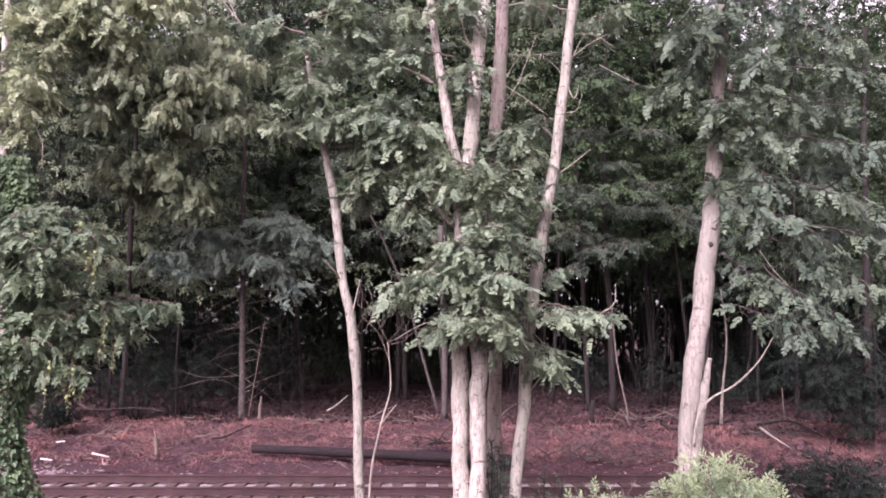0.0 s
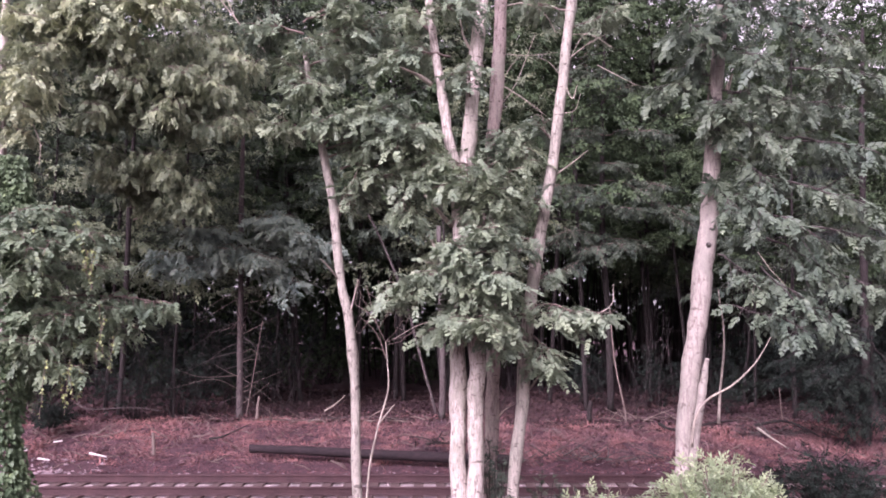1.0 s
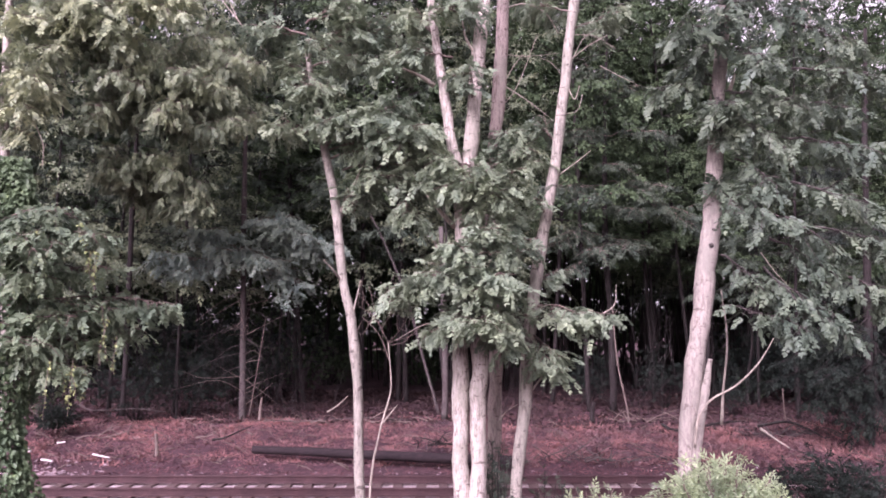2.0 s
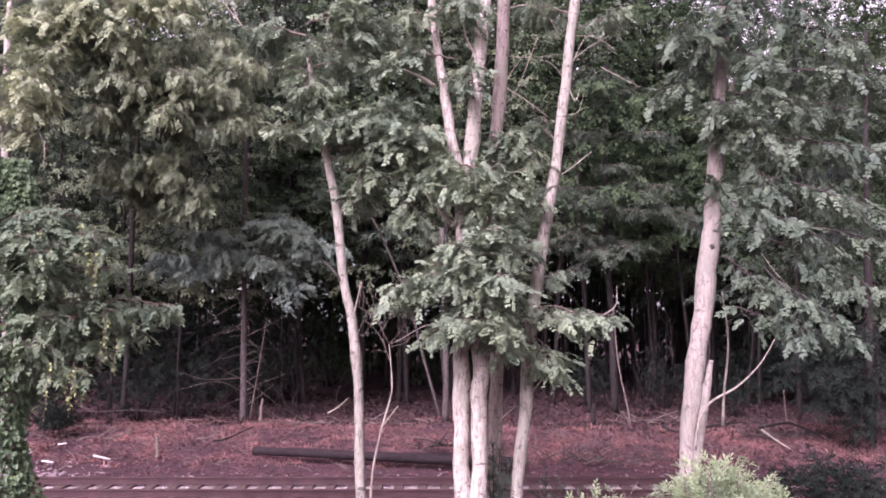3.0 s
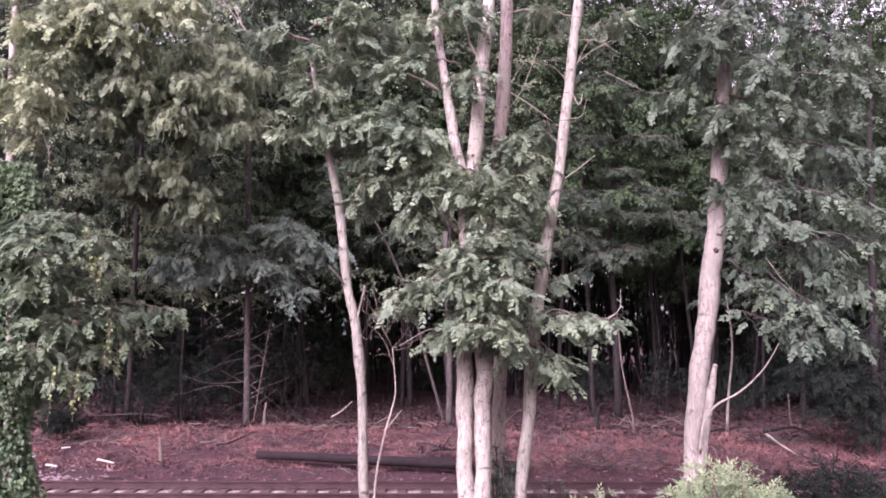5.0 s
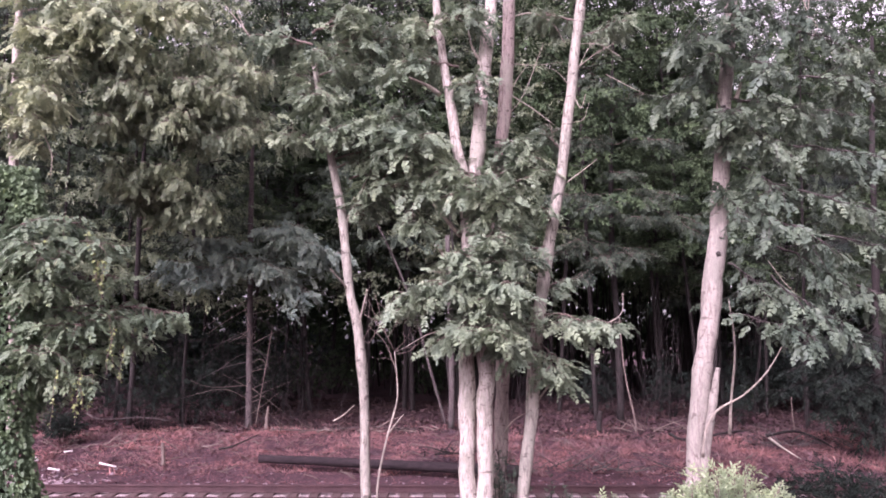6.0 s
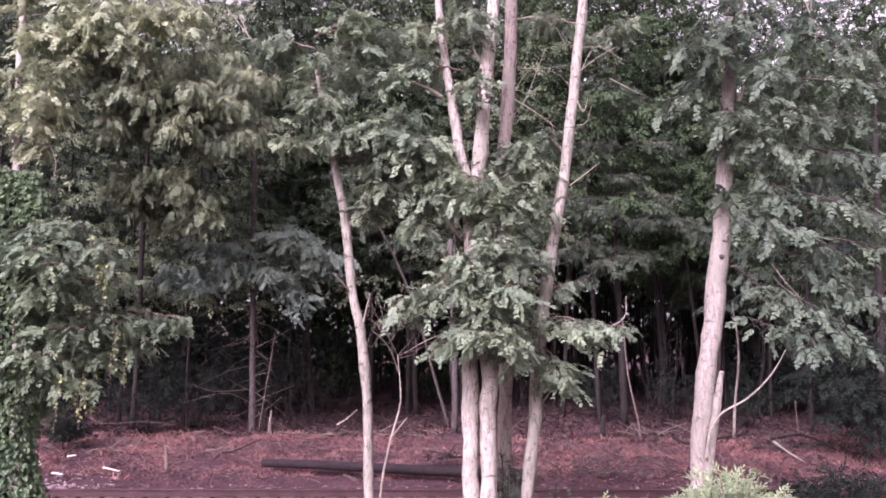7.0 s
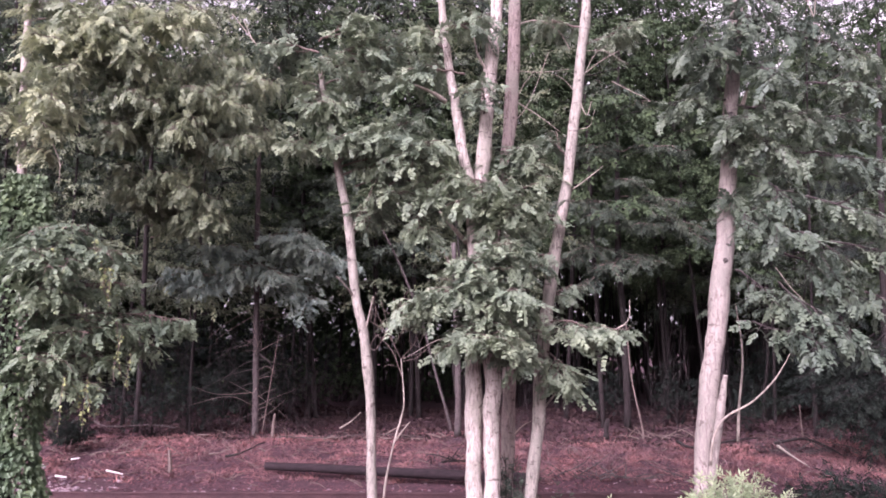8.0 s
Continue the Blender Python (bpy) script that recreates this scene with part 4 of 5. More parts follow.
def build_far_woods_and_blocker():
    """The far side of the woods: a deep bank of leaves, thin near the ground where the field shows through. Leaves at
    the sides and overhead are added to block sky light.
    """
    rng = np.random.default_rng(91)
    n = 42000
    x, y, z = rng.uniform(-62, 62, n), rng.uniform(58, 76, n), rng.uniform(0.6, 36, n)
    # Flanking leaves, added to keep sky light from entering sideways.
    side = rng.uniform(0, 1, n) < 0.4
    x = np.where(side, np.sign(x) * rng.uniform(34, 50, n) , x)
    y = np.where(side, rng.uniform(26, 70, n), y)
    z = np.where(side & (x > 0), z * 0.5, z)
    # Overhead leaves mostly out of view, added to shut out the sky.
    sky_block = rng.uniform(0, 1, n) < 0.24
    x, y, z = np.where(sky_block, rng.uniform(-45, 45, n), x), np.where(sky_block, rng.uniform(31, 64, n), y), np.where(sky_block, rng.uniform(11, 17, n), z)
    z = np.where(~side & ~sky_block & (rng.uniform(0, 1, n) < 0.65), rng.uniform(0.5, 13, n), z)
    gap = (x > 10) & (x < 24) & (z < 2.6) & (z > 1.0) & ~side
    z = np.where((x > 8) & ~side & ~sky_block & (z > 22), z * 0.6, z)
    keep = ~gap | (rng.uniform(0, 1, n) < 0.22)
    at = np.stack([x, y, z], -1)[keep]
    n = len(at)
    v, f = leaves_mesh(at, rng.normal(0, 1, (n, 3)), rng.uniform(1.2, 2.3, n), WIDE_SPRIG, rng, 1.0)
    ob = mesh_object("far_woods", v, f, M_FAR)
    tagged(ob, "dense dark foliage of the far woods with added light-blocking leaves", "woods", kind="stuff")


build_far_woods_and_blocker()


def build_rear_blocker():
    """Unseen leaf bank behind the viewpoint, added to block low sky light."""
    rng = np.random.default_rng(95)
    n = 5500
    at = np.stack([rng.uniform(-70, 70, n), rng.uniform(-24, -16, n), 1.8 + 6.5 * rng.uniform(0, 1, n)], -1)
    v, f = leaves_mesh(at, rng.normal(0, 1, (n, 3)), rng.uniform(1.0, 1.8, n), WIDE_SPRIG, rng, 1.0)
    ob = mesh_object("rear_woods", v, f, M_FAR)
    tagged(ob, "unseen leaf bank behind the viewpoint that blocks low sky light", "woods", kind="stuff")


build_rear_blocker()


def build_far_stems():
    """A crowd of thin stems deep in the woods, too many to count."""
    rng = np.random.default_rng(97)
    crowd = Soup()
    for i in range(240):
        y = rng.uniform(38, 57)
        x = rng.uniform(0.10, 0.42) * y if i % 3 else rng.uniform(-0.5, 0.5) * y
        h, r = rng.uniform(4, 8), rng.uniform(0.025, 0.08)
        lean = rng.normal(0, 0.06, 2) * h
        o = np.array([x, y, ground_z(x, y) - 0.1])
        pts = [o, o + np.array([lean[0] * 0.4 + rng.normal(0, 0.08), lean[1] * 0.4, h * 0.5]), o + np.array([lean[0], lean[1], h])]
        v, f = tube(np.array(pts), [r, r * 0.8, r * 0.4], 6)
        crowd.add(v, f)
    ob = crowd.make("far_stems", M_BARK_SHADE_DARK, smooth=True)
    tagged(ob, "crowd of thin dark stems deep in the woods", "saplings", kind="stuff")


build_far_stems()

# Tree with a bare lower stem and flat leafy boughs
tree("woodland_tree", "thin tree with bare broken lower limbs and flat grey-green boughs", [
    [((-6.69, 26.00, 0.61), 0.125), ((-6.73, 26.00, 2.51), 0.10), ((-6.76, 26.00, 4.40), 0.092), ((-6.82, 26.00, 6.32), 0.09), ((-6.84, 26.00, 8.47), 0.09), ((-6.87, 26.00, 11.47), 0.05)],
], [
    ((-6.80, 26.00, 5.74), (-9.36, 24.60, 5.89), 1.3), ((-6.81, 26.00, 6.13), (-8.30, 24.60, 6.90), 1.2), ((-6.82, 26.00, 6.32), (-4.64, 24.60, 6.90), 1.3), ((-6.81, 26.00, 6.13), (-3.57, 24.80, 6.37), 1.2),
    ((-6.80, 26.00, 5.74), (-4.43, 24.60, 5.07), 1.0), ((-6.81, 26.00, 5.93), (-6.83, 24.00, 6.10), 1.1), ((-6.82, 26.00, 6.52), (-7.33, 24.40, 6.87), 1.0), ((-6.82, 26.00, 6.32), (-5.40, 24.00, 5.74), 1.1),
    ((-6.80, 26.00, 5.55), (-8.47, 24.20, 5.40), 0.9), ((-6.84, 26.00, 7.10), (-5.20, 24.60, 7.18), 1.0),
], PINNATE, M_PAD, M_BARK_MID, leaf_size=0.45, gap=0.15, stalk=0.10, seed=31, extra=1, dead_mat=M_TWIG, flat=0.25, dead=[
    ([(-6.74, 26.00, 2.04), (-7.77, 25.20, 2.03), (-8.45, 25.00, 2.27)], 0.012), ([(-6.37, 25.60, 0.78), (-6.14, 25.60, 2.34), (-5.90, 25.60, 4.01)], 0.022),
    ([(-6.72, 26.00, 1.57), (-7.40, 25.20, 1.96), (-8.75, 24.90, 1.65)], 0.012),
])


def bare_limbs(tree_root, low, high, count, reach, seed):
    """Fine dead limbs round the bare lower stem."""
    rng = np.random.default_rng(seed)
    for i in range(count):
        a = rng.uniform(math.pi, 2 * math.pi)
        o = np.array([0.0, 0.0, rng.uniform(low, high)])
        d = np.array([math.cos(a), 0.5 * math.sin(a), rng.uniform(-0.6, 0.7)]) * reach * rng.uniform(0.4, 1.1)
        pts = [o, o + d * 0.5 + rng.normal(0, 0.06, 3), o + d + np.array([0, 0, rng.normal(-0.05, 0.15)])]
        p, rr = curve_through(pts, [0.013, 0.009, 0.004], 4)
        v, f = tube(p, rr, 4)
        mesh_object("bare_limb", v, f, M_TWIG if i % 2 else M_BARK_MID, tree_root, True)


bare_limbs([o for o in scene.objects if o.get("label", "").startswith("thin tree with bare")][0], 0.4, 4.4, 42, 1.8, 99)

# Bushy crowns above it
tree("woodland_tree", "young tree with rounded tufts of olive leaves", [
    [((-10.29, 25.00, 0.84), 0.085), ((-10.25, 25.00, 4.00), 0.075), ((-10.26, 25.00, 6.96), 0.08), ((-10.23, 25.00, 9.81), 0.06), ((-10.17, 25.00, 12.73), 0.03)],
], [
    ((-10.17, 25.00, 8.28), (-9.47, 21.60, 8.45), 0.9), ((-10.17, 25.00, 8.28), (-8.34, 21.20, 8.43), 0.9), ((-10.16, 25.00, 8.09), (-7.69, 21.60, 8.45), 0.8), ((-10.23, 25.00, 7.52), (-8.88, 21.40, 7.91), 0.8), ((-10.13, 25.00, 7.52), (-7.00, 21.60, 7.54), 0.8),
    ((-10.12, 25.00, 7.15), (-6.79, 22.00, 7.20), 0.6), ((-10.19, 25.00, 8.85), (-7.85, 21.20, 8.03), 0.7), ((-10.18, 25.00, 10.77), (-10.04, 21.90, 10.72), 1.0), ((-10.18, 25.00, 10.77), (-7.53, 21.90, 10.37), 1.0), ((-10.21, 25.00, 11.55), (-8.69, 21.40, 11.05), 1.0),
    ((-10.22, 25.00, 11.74), (-7.58, 21.90, 11.75), 1.1),
] + [ ((-10.16, 25.00, 12.53), (-6.65, 24.00, 12.17), 1.2), ((-10.16, 25.00, 12.53), (-7.04, 24.00, 13.11), 1.2), ((-10.21, 25.00, 11.55), (-9.59, 20.20, 10.79), 0.9), ((-10.21, 25.00, 11.35), (-8.33, 19.80, 10.17), 0.9), ((-10.21, 25.00, 11.35), (-7.06, 20.00, 10.56), 1.0), ((-10.19, 25.00, 10.97), (-6.04, 20.20, 10.15), 1.0),
    ((-10.19, 25.00, 10.97), (-5.34, 20.40, 10.86), 1.0), ((-10.16, 25.00, 10.19), (-9.37, 20.20, 9.37), 0.7), ((-10.17, 25.00, 10.58), (-7.31, 20.00, 9.31), 0.8), ((-10.06, 25.00, 10.19), (-5.66, 20.60, 9.16), 0.8), ((-10.07, 25.00, 10.38), (-6.24, 24.00, 10.67), 1.1),
], PINNATE, M_BROWNISH, M_BARK_SHADE_DARK, leaf_size=0.37, gap=0.12, stalk=0.085, seed=33, extra=2, flat=0.7, droop=0.9, tilt=0.4)

# Pale-leaved tree
tree("woodland_tree", "tree with pale yellow-green feathery boughs over the bank", [
    [((-11.85, 21.00, 0.74), 0.17), ((-12.02, 21.00, 3.91), 0.15), ((-12.26, 21.00, 7.99), 0.13), ((-12.39, 21.00, 10.91), 0.11), ((-12.41, 21.00, 14.27), 0.08), ((-12.42, 21.00, 17.21), 0.04)],
], [
    ((-12.41, 21.00, 10.42), (-10.56, 19.20, 10.12), 0.9), ((-12.44, 21.00, 10.91), (-9.98, 19.40, 10.95), 1.0), ((-12.46, 21.00, 11.91), (-10.65, 19.20, 11.64), 1.0), ((-12.31, 21.00, 9.60), (-10.66, 19.20, 9.22), 0.7), ((-12.42, 21.00, 11.91), (-8.76, 19.60, 11.65), 1.1),
    ((-12.47, 21.00, 12.57), (-9.40, 19.60, 12.28), 1.1), ((-12.47, 21.00, 12.57), (-7.74, 20.00, 12.30), 1.1), ((-12.38, 21.00, 11.24), (-12.46, 19.40, 10.50), 0.9), ((-12.40, 21.00, 10.25), (-12.11, 19.40, 9.58), 0.8), ((-12.39, 21.00, 10.09), (-10.37, 20.00, 9.93), 0.8), ((-12.41, 21.00, 12.24), (-8.32, 20.00, 11.50), 1.0),
] + [
    ((-12.33, 21.00, 9.11), (-10.90, 20.00, 8.69), 0.5), ((-12.45, 21.00, 12.91), (-7.16, 20.50, 13.01), 1.1), ((-12.45, 21.00, 12.91), (-11.18, 20.00, 13.43), 1.1),
], BROAD, M_UPPER, M_BARK_WARM, leaf_size=0.45, gap=0.125, stalk=0.095, tilt=0.4, droop=0.5, seed=35, extra=1, dead=[
    ([(-10.93, 20.00, 9.08), (-10.61, 19.80, 8.56), (-10.54, 19.80, 8.30), (-10.55, 19.80, 7.79)], 0.022), ([(-10.54, 19.80, 8.30), (-10.46, 19.80, 8.45)], 0.012),
    ([(-5.18, 22.00, 11.70), (-5.78, 22.00, 12.31), (-6.13, 22.00, 12.75), (-6.75, 22.00, 13.54)], 0.035), ([(-6.13, 22.00, 12.75), (-6.41, 22.00, 13.36)], 0.02),
])

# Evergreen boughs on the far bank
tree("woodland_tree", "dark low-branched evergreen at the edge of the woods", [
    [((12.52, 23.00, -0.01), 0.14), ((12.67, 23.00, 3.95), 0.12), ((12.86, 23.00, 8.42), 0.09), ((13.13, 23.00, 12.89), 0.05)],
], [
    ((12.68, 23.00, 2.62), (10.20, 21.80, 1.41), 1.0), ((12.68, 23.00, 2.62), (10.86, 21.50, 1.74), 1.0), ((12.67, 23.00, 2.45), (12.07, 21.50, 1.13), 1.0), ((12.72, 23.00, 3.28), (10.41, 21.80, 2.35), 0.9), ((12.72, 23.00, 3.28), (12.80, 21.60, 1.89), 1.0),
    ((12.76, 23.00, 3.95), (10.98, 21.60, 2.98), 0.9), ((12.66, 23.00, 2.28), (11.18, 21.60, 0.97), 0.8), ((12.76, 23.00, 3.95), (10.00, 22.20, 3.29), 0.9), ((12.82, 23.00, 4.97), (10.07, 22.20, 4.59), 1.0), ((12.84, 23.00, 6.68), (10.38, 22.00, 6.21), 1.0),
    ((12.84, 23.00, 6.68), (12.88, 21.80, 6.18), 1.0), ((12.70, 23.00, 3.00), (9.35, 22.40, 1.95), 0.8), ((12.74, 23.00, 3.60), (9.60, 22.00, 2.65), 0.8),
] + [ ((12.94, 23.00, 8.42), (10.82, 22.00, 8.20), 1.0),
], SPRIG, M_EVERGREEN_SHADE, M_BARK_SHADE_DARK, leaf_size=0.30, gap=0.15, stalk=0.09, limb_mat=M_BARK_SHADE_DARK, seed=37, extra=1, flat=0.12, sag=0.05, tilt=0.3)

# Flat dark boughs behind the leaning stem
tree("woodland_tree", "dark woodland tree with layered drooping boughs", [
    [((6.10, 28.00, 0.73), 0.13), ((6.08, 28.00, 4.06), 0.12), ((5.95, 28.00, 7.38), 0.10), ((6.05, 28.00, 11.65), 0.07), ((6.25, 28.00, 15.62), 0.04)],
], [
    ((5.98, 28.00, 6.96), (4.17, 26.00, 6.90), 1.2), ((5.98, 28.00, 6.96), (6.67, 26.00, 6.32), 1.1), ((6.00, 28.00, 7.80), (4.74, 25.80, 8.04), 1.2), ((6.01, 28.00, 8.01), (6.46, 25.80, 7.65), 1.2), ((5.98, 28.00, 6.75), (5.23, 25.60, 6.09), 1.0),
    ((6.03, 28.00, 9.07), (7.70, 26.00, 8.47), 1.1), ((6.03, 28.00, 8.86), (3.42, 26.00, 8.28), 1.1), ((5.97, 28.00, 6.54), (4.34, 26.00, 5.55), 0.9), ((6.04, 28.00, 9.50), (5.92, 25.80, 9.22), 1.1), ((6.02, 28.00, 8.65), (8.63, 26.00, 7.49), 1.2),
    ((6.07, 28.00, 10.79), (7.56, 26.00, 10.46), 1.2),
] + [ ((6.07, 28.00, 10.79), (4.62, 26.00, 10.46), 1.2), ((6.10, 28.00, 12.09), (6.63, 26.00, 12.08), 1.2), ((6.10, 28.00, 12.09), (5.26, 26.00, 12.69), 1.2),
], SPRIG, M_WOODS, M_BARK_SHADE_DARK, leaf_size=0.34, gap=0.16, stalk=0.1, seed=39, extra=1, flat=0.25)


# ---- near plants ----
def ivy_column():
    """An ivy-smothered stem with leafy boughs and hanging strands."""
    rng = np.random.default_rng(51)
    root = tree("ivy_covered_tree", "stem smothered in ivy with leafy boughs and hanging strands", [
        [((-6.07, 10.60, 0.32), 0.16), ((-6.17, 10.60, 1.86), 0.13), ((-6.23, 10.60, 3.37), 0.12), ((-6.26, 10.60, 4.94), 0.10), ((-6.23, 10.60, 5.74), 0.06)],
    ], [
        ((-6.25, 10.60, 4.78), (-4.87, 10.00, 5.04), 0.5), ((-6.25, 10.60, 4.78), (-4.50, 10.20, 4.73), 0.5), ((-6.23, 10.60, 4.54), (-4.90, 9.80, 4.61), 0.5), ((-6.26, 10.60, 4.94), (-5.39, 10.00, 5.08), 0.45), ((-6.22, 10.60, 4.31), (-4.72, 10.40, 4.29), 0.45),
        ((-6.23, 10.60, 3.99), (-5.14, 9.90, 4.18), 0.45), ((-6.22, 10.60, 3.84), (-4.42, 10.30, 3.79), 0.45), ((-6.22, 10.60, 3.84), (-3.84, 10.80, 3.84), 0.4), ((-6.20, 10.60, 3.53), (-4.80, 10.00, 3.67), 0.45), ((-6.19, 10.60, 3.37), (-4.67, 10.40, 3.30), 0.4),
        ((-6.19, 10.60, 3.37), (-5.07, 10.00, 3.30), 0.4),
] + [ ((-6.18, 10.60, 3.14), (-4.83, 10.30, 2.93), 0.35), ((-6.18, 10.60, 3.07), (-5.32, 10.20, 3.23), 0.35), ((-5.32, 10.60, 3.68), (-4.30, 10.80, 3.45), 0.35), ((-6.26, 10.60, 4.94), (-5.47, 9.80, 4.53), 0.4),
    ], BROAD, M_HANG, M_BARK_SHADE_DARK, leaf_size=0.26, gap=0.07, stalk=0.07, seed=53, flat=0.4, tilt=0.5, droop=0.4)
    foot = np.array(root.location)
    n = 14000
    z = rng.uniform(-0.3, 5.6, n)
    a = rng.uniform(0, 2 * math.pi, n)
    rad = (0.50 + 0.14 * np.sin(2.1 * z + 1.0) + 0.10 * np.sin(3 * a + 1.7 * z)) * rng.uniform(0.75, 1.08, n) * np.where(z > 4.6, 1.0 - 0.6 * (z - 4.6), 1.0)
    at = np.stack([rad * np.cos(a), rad * np.sin(a), z], -1)
    ways = np.stack([np.cos(a), np.sin(a), np.full(n, -1.1)], -1) + rng.normal(0, 0.45, (n, 3))
    v, f = leaves_mesh(at, ways, rng.uniform(0.05, 0.095, n), SINGLE, rng, 0.5)
    mesh_object("ivy", v, f, M_VINE, root, label="glossy green ivy leaves", kind="stuff")
    ends = [((-4.65, 9.90, 4.54), 0.55), ((-4.56, 9.90, 4.54), 0.35), ((-4.40, 10.10, 3.67), 0.6), ((-4.32, 10.20, 3.38), 0.5), ((-5.03, 10.10, 3.01), 0.45), ((-4.90, 10.10, 2.94), 0.55), ((-4.71, 10.20, 3.01), 0.5), ((-5.27, 9.80, 4.83), 0.5), ((-4.74, 9.90, 4.91), 0.4), ((-4.44, 9.80, 4.53), 0.4), ((-4.39, 9.90, 3.81), 0.7), ((-4.74, 9.90, 3.09), 0.6), ((-5.00, 9.90, 3.09), 0.7)]
    for p, ln in ends:
        o = np.array(p) - foot
        q = np.linspace(0, 1, 7)[:, None]
        path = o + np.array([0, 0, -ln]) * q + np.cumsum(rng.normal(0, 0.02, (7, 3)), axis=0)
        strand = mesh_object("strand", *tube(path, np.full(7, 0.004), 4), M_TWIG, root)
        m = 15
        s = rng.uniform(0, 6, m)
        k = s.astype(int)
        at = path[k] + (path[np.minimum(k + 1, 6)] - path[k]) * (s - k)[:, None]
        ways = np.stack([rng.normal(0, 1, m), rng.normal(0, 1, m), np.full(m, -0.9)], -1)
        v, f = leaves_mesh(at, ways, rng.uniform(0.03, 0.06, m), SINGLE, rng, 0.5)
        mesh_object("strand_leaves", v, f, M_STRAND, strand, kind="stuff")


ivy_column()

shrub("bright_bush", "pale yellow-green leafy bush on the near bank", (3.27, 9.40, 0.83), 0.95, 1.02, 84, NARROW_SPRIG, M_BUSH, 0.19, 71, 0.26, 0.07, 0.055, "bush", 0.6)
shrub("weed_patch", "low pale green weeds beside the bush", (1.95, 9.60, 0.77), 0.65, 0.74, 24, NARROW_SPRIG, M_BUSH, 0.16, 72, 0.22, 0.07, 0.05, "weeds", 0.6)
shrub("dark_bush", "dark green tangled bush beside the track", (6.15, 12.40, 0.21), 1.35, 1.3, 42, SPRIG, M_EVERGREEN_SHADE, 0.17, 73, 0.4, 0.08, 0.06, "bush", 0.5)
shrub("young_shrub", "small dark green shrub at the foot of the stems", (0.84, 12.30, 0.02), 0.45, 1.75, 15, SPRIG, M_WOODS, 0.12, 74, 0.3, 0.09, 0.06, "shrub", 0.5)
shrub("young_shrub", "small dark green shrub beside the leaning stem", (1.80, 12.60, -0.06), 0.5, 1.3, 12, SPRIG, M_WOODS, 0.12, 75, 0.3, 0.1, 0.07, "shrub", 0.5)


# ---- dead wood ----
def stick(name, label, pts, r, mat, category="stick", tip=0.4, sides=8, rough=0.06, seed=1):
    rng = np.random.default_rng(seed)
    o = np.array(pts[0])
    p, rr = curve_through([np.array(q) - o for q in pts], np.linspace(r, r * tip, len(pts)), 6)
    v, f = tube(p, rr, sides, rng, rough)
    ob = mesh_object(name, v, f, mat, None, True)
    ob.location = o
    return tagged(ob, label, category)


def bare_sapling():
    root = empty("dead_sapling", (-1.09, 11.60, 0.18), "thin pale leafless sapling with a forked top", "sapling")
    o = np.array(root.location)
    rng = np.random.default_rng(9)
    runs = [([(-1.09, 11.60, 0.18), (-1.07, 11.60, 1.30), (-0.94, 11.60, 2.03), (-0.81, 11.60, 2.49), (-0.78, 11.60, 2.70), (-0.80, 11.60, 3.03), (-0.83, 11.60, 3.32)], 0.018),
            ([(-0.91, 11.60, 2.12), (-0.78, 11.50, 2.29), (-0.68, 11.50, 2.41)], 0.014), ([(-0.83, 11.60, 3.32), (-0.98, 11.50, 3.66), (-1.12, 11.50, 4.17)], 0.007),
            ([(-0.83, 11.60, 3.32), (-0.67, 11.60, 3.49), (-0.54, 11.60, 3.70)], 0.006), ([(-0.83, 11.60, 3.32), (-0.42, 11.80, 3.45), (-0.08, 11.90, 3.62)], 0.006), ([(-0.98, 11.50, 3.66), (-1.12, 11.40, 3.78), (-1.27, 11.40, 3.87)], 0.008)] + [
            ([(-0.92, 11.50, 3.53), (-0.79, 11.40, 3.74), (-0.75, 11.40, 3.91)], 0.008), ([(-0.98, 11.50, 3.66), (-0.92, 11.60, 3.87), (-0.94, 11.60, 4.11)], 0.008), ([(-0.80, 11.60, 3.03), (-0.98, 11.70, 3.45), (-1.25, 11.80, 3.71)], 0.007),
            ([(-0.80, 11.60, 3.28), (-0.53, 11.40, 3.37), (-0.58, 11.40, 3.62)], 0.006), ([(-1.06, 11.60, 3.70), (-1.23, 11.70, 3.45), (-1.35, 11.80, 3.54)], 0.006)]
    arms = [r[0] for r in runs[2:]]
    for i in range(26):
        a = rng.normal(0, 0.9)
        arm = arms[i % len(arms)]
        k = 1 + i % (len(arm) - 1)
        st = np.array(arm[k - 1]) + (np.array(arm[k]) - np.array(arm[k - 1])) * rng.uniform(0.3, 1.0)
        ln = rng.uniform(0.15, 0.45)
        en = st + np.array([math.sin(a), rng.normal(0, 0.3), math.cos(a)]) * ln
        runs.append(([tuple(st), tuple((st + en) / 2 + rng.normal(0, 0.02, 3)), tuple(en)], 0.0038))
    for i, (pts, r) in enumerate(runs):
        p, rr = curve_through([np.array(q) - o for q in pts], np.linspace(r, r * 0.45, len(pts)), 5)
        v, f = tube(p, rr, 6, rng, 0.05)
        mesh_object("stem" if i == 0 else "twig", v, f, M_DEAD if i < 2 else M_TWIG, root, True)


bare_sapling()
stick("fallen_pole", "long blackened wooden pole lying beside the track", [(-5.19, 21.40, 0.32), (-3.39, 21.00, 0.31), (-1.25, 20.60, 0.27), (0.70, 20.34, 0.22), (2.0, 20.22, 0.19)], 0.105, M_POLE, "pole", 1.4, 14, 0.05)
stick("stump", "short weathered broken stump on the bank", [(-7.63, 20.90, 0.22), (-7.65, 20.90, 0.53), (-7.68, 20.90, 0.81)], 0.06, M_TWIG, "stump", 0.6)
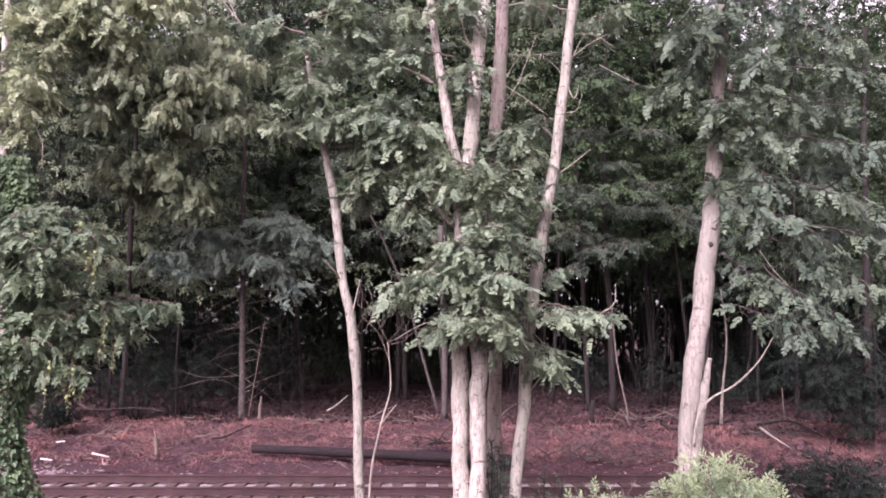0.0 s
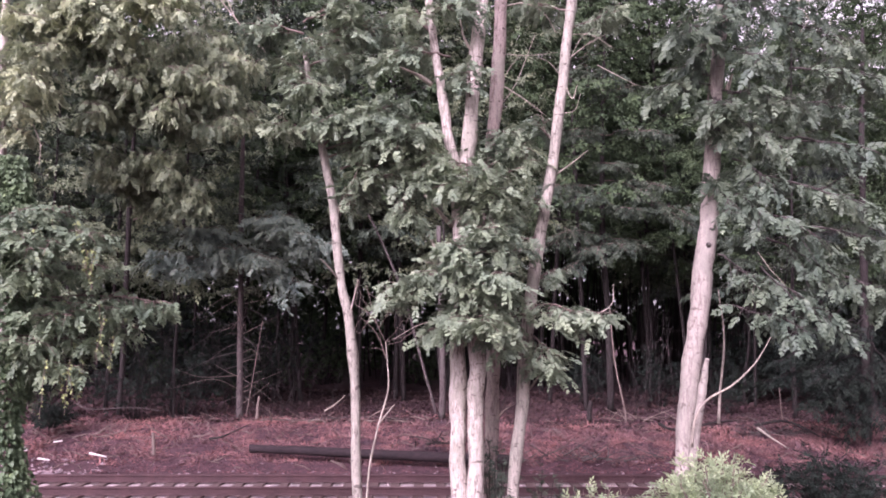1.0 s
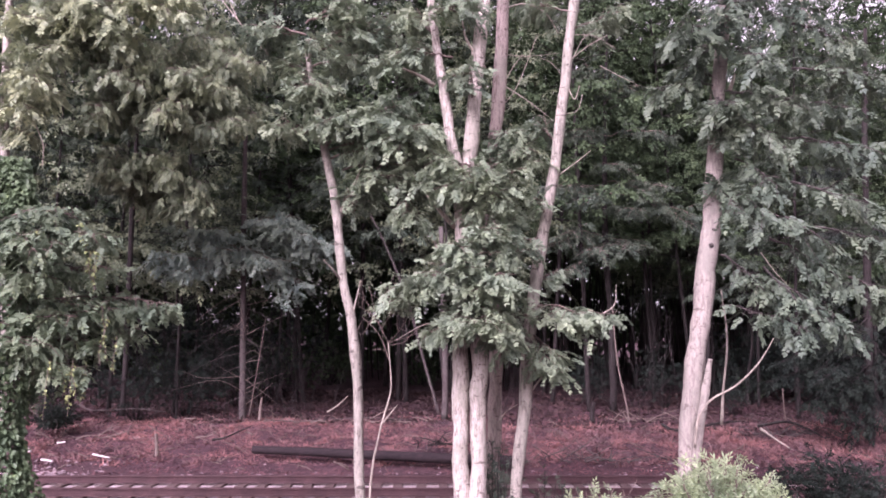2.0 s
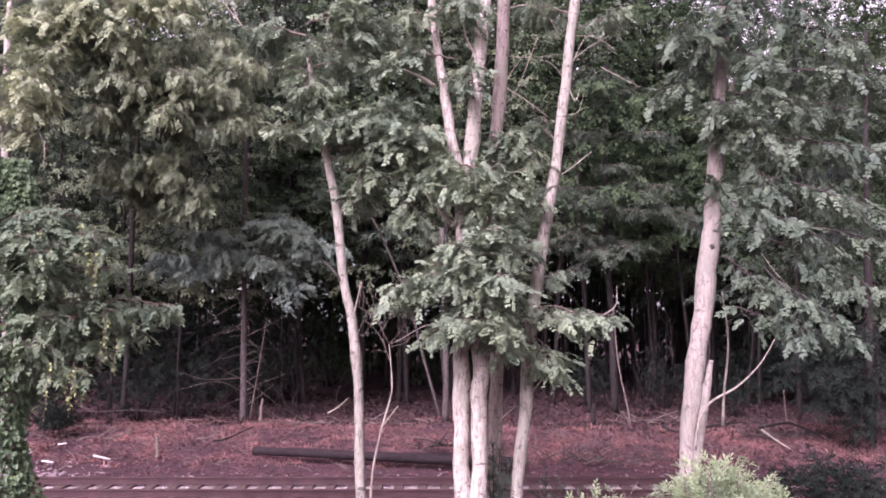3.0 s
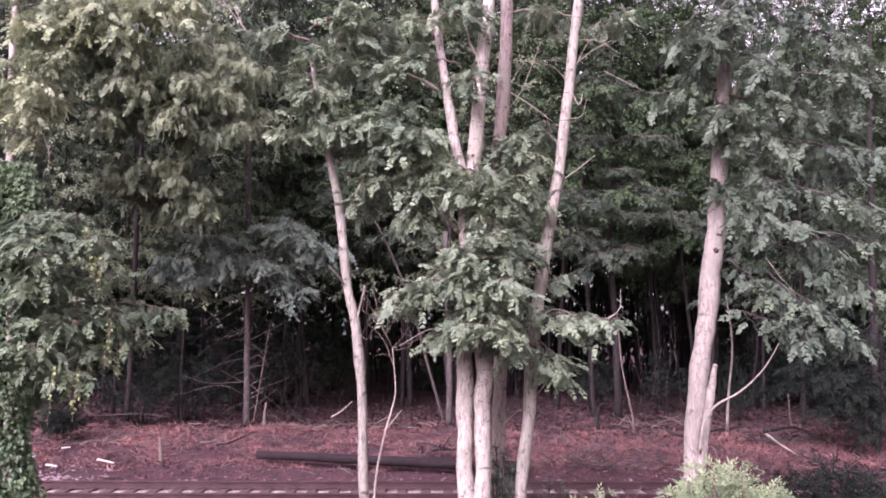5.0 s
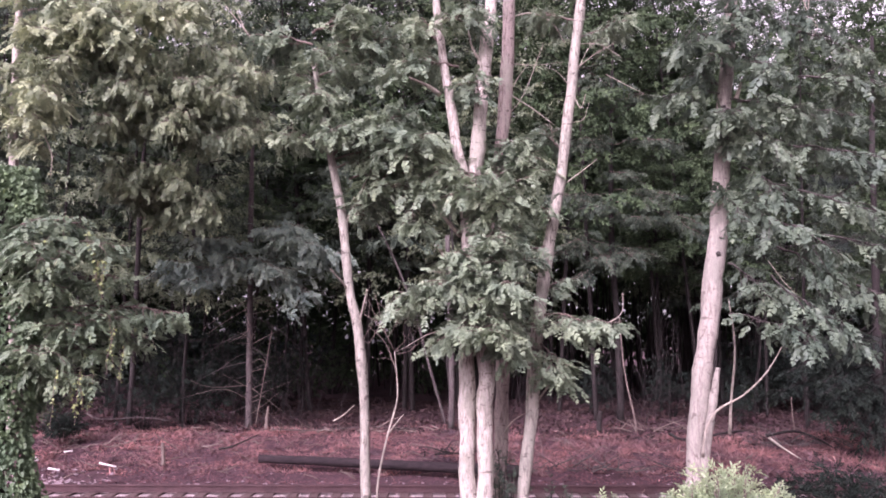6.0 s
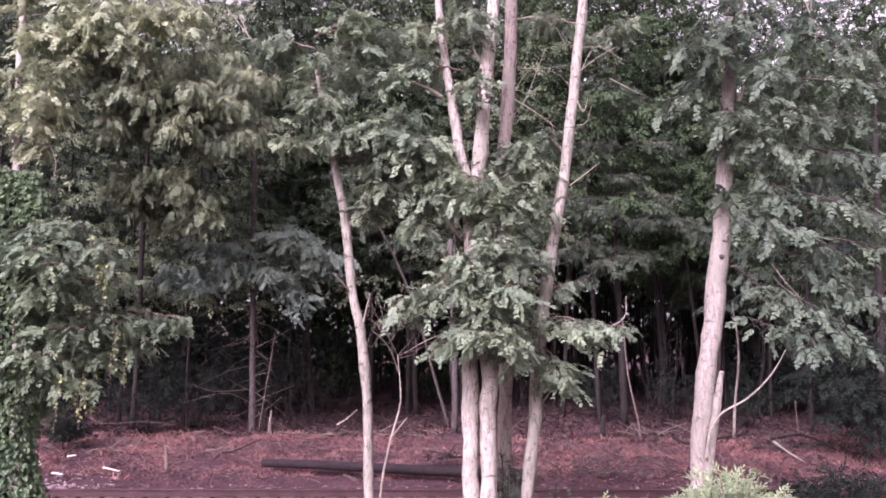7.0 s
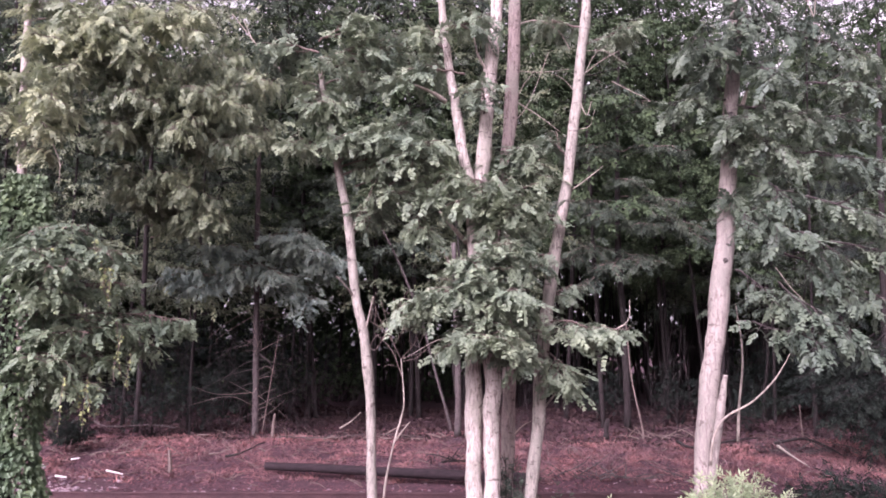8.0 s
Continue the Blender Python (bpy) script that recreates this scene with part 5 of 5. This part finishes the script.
stick("stump", "pale broken stump at the edge of the woods", [(-5.76, 24.50, 0.77), (-5.75, 24.50, 1.12), (-5.71, 24.50, 1.47)], 0.06, M_TWIG, "stump", 0.5)
stick("stump", "short dead stump among the leaves", [(4.75, 25.00, 0.66), (4.76, 25.00, 1.02), (4.82, 25.00, 1.29)], 0.09, M_BARK_SHADE_DARK, "stump", 0.7)
stick("wood_chip", "bleached splinter of wood on the ground", [(-9.07, 20.30, 0.36), (-8.81, 20.20, 0.33), (-8.55, 20.10, 0.30)], 0.026, M_CHIP, "wood scrap", 0.8, 5)
stick("wood_chip", "small bleached splinter of wood on the ground", [(-10.55, 21.40, 0.49), (-10.32, 21.40, 0.52)], 0.026, M_CHIP, "wood scrap", 0.8, 5)
stick("wood_chip", "pale scrap of wood among the stones", [(-11.06, 20.80, 0.43), (-10.90, 20.70, 0.37)], 0.05, M_CHIP, "wood scrap", 0.8, 5)
stick("wood_chip", "pale scrap of wood among the stones", [(-10.24, 20.00, 0.27), (-9.90, 19.90, 0.25)], 0.03, M_CHIP, "wood scrap", 0.8, 5)
stick("fallen_branch", "pale broken branch leaning on the bank", [(-3.80, 25.50, 0.92), (-3.43, 25.30, 1.15), (-3.08, 25.10, 1.46)], 0.03, M_DEAD, "branch")
stick("fallen_branch", "pale fallen branch on the bank", [(9.32, 23.00, 0.69), (9.47, 22.40, 0.48), (9.67, 21.80, 0.27)], 0.04, M_DEAD, "branch")
stick("fallen_branch", "grey fallen branch on the leaves", [(-11.67, 25.00, 1.20), (-11.03, 24.60, 1.06), (-9.65, 24.50, 1.12), (-8.66, 24.20, 1.05)], 0.02, M_BARK_MID, "branch")
stick("fallen_branch", "dark forked branch on the bank", [(-6.43, 21.80, 0.53), (-6.04, 21.80, 0.60), (-5.54, 22.60, 0.82)], 0.035, M_BARK_SHADE_DARK, "branch")
stick("fallen_branch", "dark fallen branch by the thick tree", [(6.56, 23.50, 0.75), (6.91, 23.00, 0.64), (8.15, 23.20, 0.82), (8.98, 23.60, 0.84)], 0.05, M_BARK_SHADE_DARK, "branch")
stick("fallen_branch", "tangled dark branch on the far bank", [(9.44, 23.50, 0.71), (10.30, 23.50, 0.83), (10.73, 23.00, 0.67), (11.02, 22.60, 0.45)], 0.05, M_BARK_SHADE_DARK, "branch")
stick("fallen_branch", "grey fallen branch at the edge of the woods", [(-5.54, 24.40, 0.78), (-4.27, 24.20, 0.77), (-2.54, 24.40, 0.85), (-0.95, 24.30, 0.79)], 0.02, M_BARK_MID, "branch")
stick("dead_tree", "thin dead tree leaning in the woods", [(-0.14, 27.00, 0.63), (-0.67, 27.00, 2.47), (-1.27, 27.00, 4.63), (-2.08, 27.00, 6.63), (-2.70, 27.00, 7.85)], 0.06, M_BARK_MID, "tree", 0.5)
stick("bare_sapling", "thin crooked bare sapling at the edge of the woods", [(6.06, 25.50, 0.62), (5.98, 25.50, 1.15), (5.75, 25.50, 2.34), (5.66, 25.50, 3.26), (5.60, 25.50, 4.30)], 0.035, M_TWIG, "sapling", 0.5)
stick("bare_sapling", "short thin bare sapling on the bank", [(10.80, 24.60, 0.50), (10.74, 24.60, 1.10), (10.72, 24.60, 1.75)], 0.028, M_TWIG, "sapling", 0.5)
stick("dead_tree", "bare grey dead tree at the edge of the woods", [(0.04, 25.50, 0.70), (0.06, 25.50, 2.16), (0.02, 25.50, 4.01), (-0.08, 25.50, 7.03)], 0.12, M_BARK_MID, "tree", 0.7)


def brush_pile(name, label, place, across, count, long, seed, mat):
    """A heap of dead sticks, each one a part."""
    rng = np.random.default_rng(seed)
    root = empty(name, place, label, "brush pile")
    for i in range(count):
        o = np.array([rng.normal(0, across), rng.normal(0, 0.35), 0.0])
        a, up = rng.uniform(0, 6.28), abs(rng.normal(0.1, 0.35))
        ln = long * rng.uniform(0.4, 1.1)
        d = np.array([math.cos(a), 0.6 * math.sin(a), up]) * ln
        m = o + d * 0.5 + rng.normal(0, 0.06, 3) * ln
        p, rr = curve_through([o, m, o + d], np.array([1.0, 0.7, 0.3]) * rng.uniform(0.008, 0.026), 4)
        p[:, 2] = np.maximum(p[:, 2], 0.0)
        v, f = tube(p, rr, 5, rng, 0.05)
        mesh_object("stick", v, f, mat, root, True)
    return root


brush_pile("brush_pile", "heap of dark dead sticks and weeds beside the track", (3.79, 20.60, 0.18), 1.1, 46, 0.9, 81, M_BARK_MID)
brush_pile("brush_pile", "grey dead sticks at the edge of the woods", (6.16, 24.60, 0.76), 0.8, 20, 0.9, 82, M_TWIG)
brush_pile("brush_pile", "dark tangle of dead branches on the bank", (10.23, 23.00, 0.51), 0.9, 34, 1.1, 83, M_BARK_MID)
brush_pile("brush_pile", "dark uprooted roots and sticks behind the stems", (-0.05, 21.50, 0.45), 0.35, 34, 0.7, 84, M_BARK_SHADE_DARK)
brush_pile("brush_pile", "thin dead sticks among fallen leaves", (-3.97, 24.50, 0.72), 2.2, 30, 0.8, 85, M_TWIG)
brush_pile("brush_pile", "thin dead twigs strewn over the bank", (-9.12, 22.40, 0.56), 2.0, 30, 0.7, 86, M_TWIG)


def dry_stalks(place, across, count, tall, seed):
    rng = np.random.default_rng(seed)
    root = empty("dry_stalks", place, "thin dry brown stalks on the near bank", "dry grass")
    for i in range(count):
        o = np.array([rng.uniform(-across, across), rng.uniform(-0.4, 0.4), -0.1])
        d = np.array([rng.normal(0, 0.28), rng.normal(0, 0.2), 1.0]) * tall * rng.uniform(0.6, 1.1)
        p, rr = curve_through([o, o + d * 0.5 + rng.normal(0, 0.03, 3), o + d], [0.006, 0.005, 0.003], 4)
        v, f = tube(p, rr, 4)
        mesh_object("stalk", v, f, M_TWIG, root, True)


dry_stalks((1.87, 9.90, 0.69), 0.75, 26, 0.95, 91)
dry_stalks((4.33, 9.90, 0.69), 0.5, 8, 0.8, 92)

shrub("dark_mound", "low dark rounded shrub on the bank", (-11.60, 23.40, 0.66), 0.62, 0.62, 44, SPRIG, M_EVERGREEN_SHADE, 0.16, 78, 0.3, 0.08, 0.06, "shrub", 0.5)


def knot(tree_label, place, size, seed):
    """A dark scar where a limb broke off."""
    rng = np.random.default_rng(seed)
    root = [o for o in scene.objects if o.get("label", "") == tree_label][0]
    o = np.array(place) - np.array(root.location)
    path = [o + np.array([0, 0.06, -0.5 * size]), o + np.array([0.2 * size, 0.0, 0]), o + np.array([0, -0.018, 0.25 * size])]
    v, f = tube(path, [size * 1.2, size, size * 0.55], 9, rng, 0.2)
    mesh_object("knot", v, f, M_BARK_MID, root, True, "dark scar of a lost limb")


THICK = "thick leaning pale-barked tree with a wide feathery crown"
knot(THICK, (4.44, 12.65, 4.92), 0.042, 1)
knot(THICK, (4.50, 12.66, 5.18), 0.03, 4)
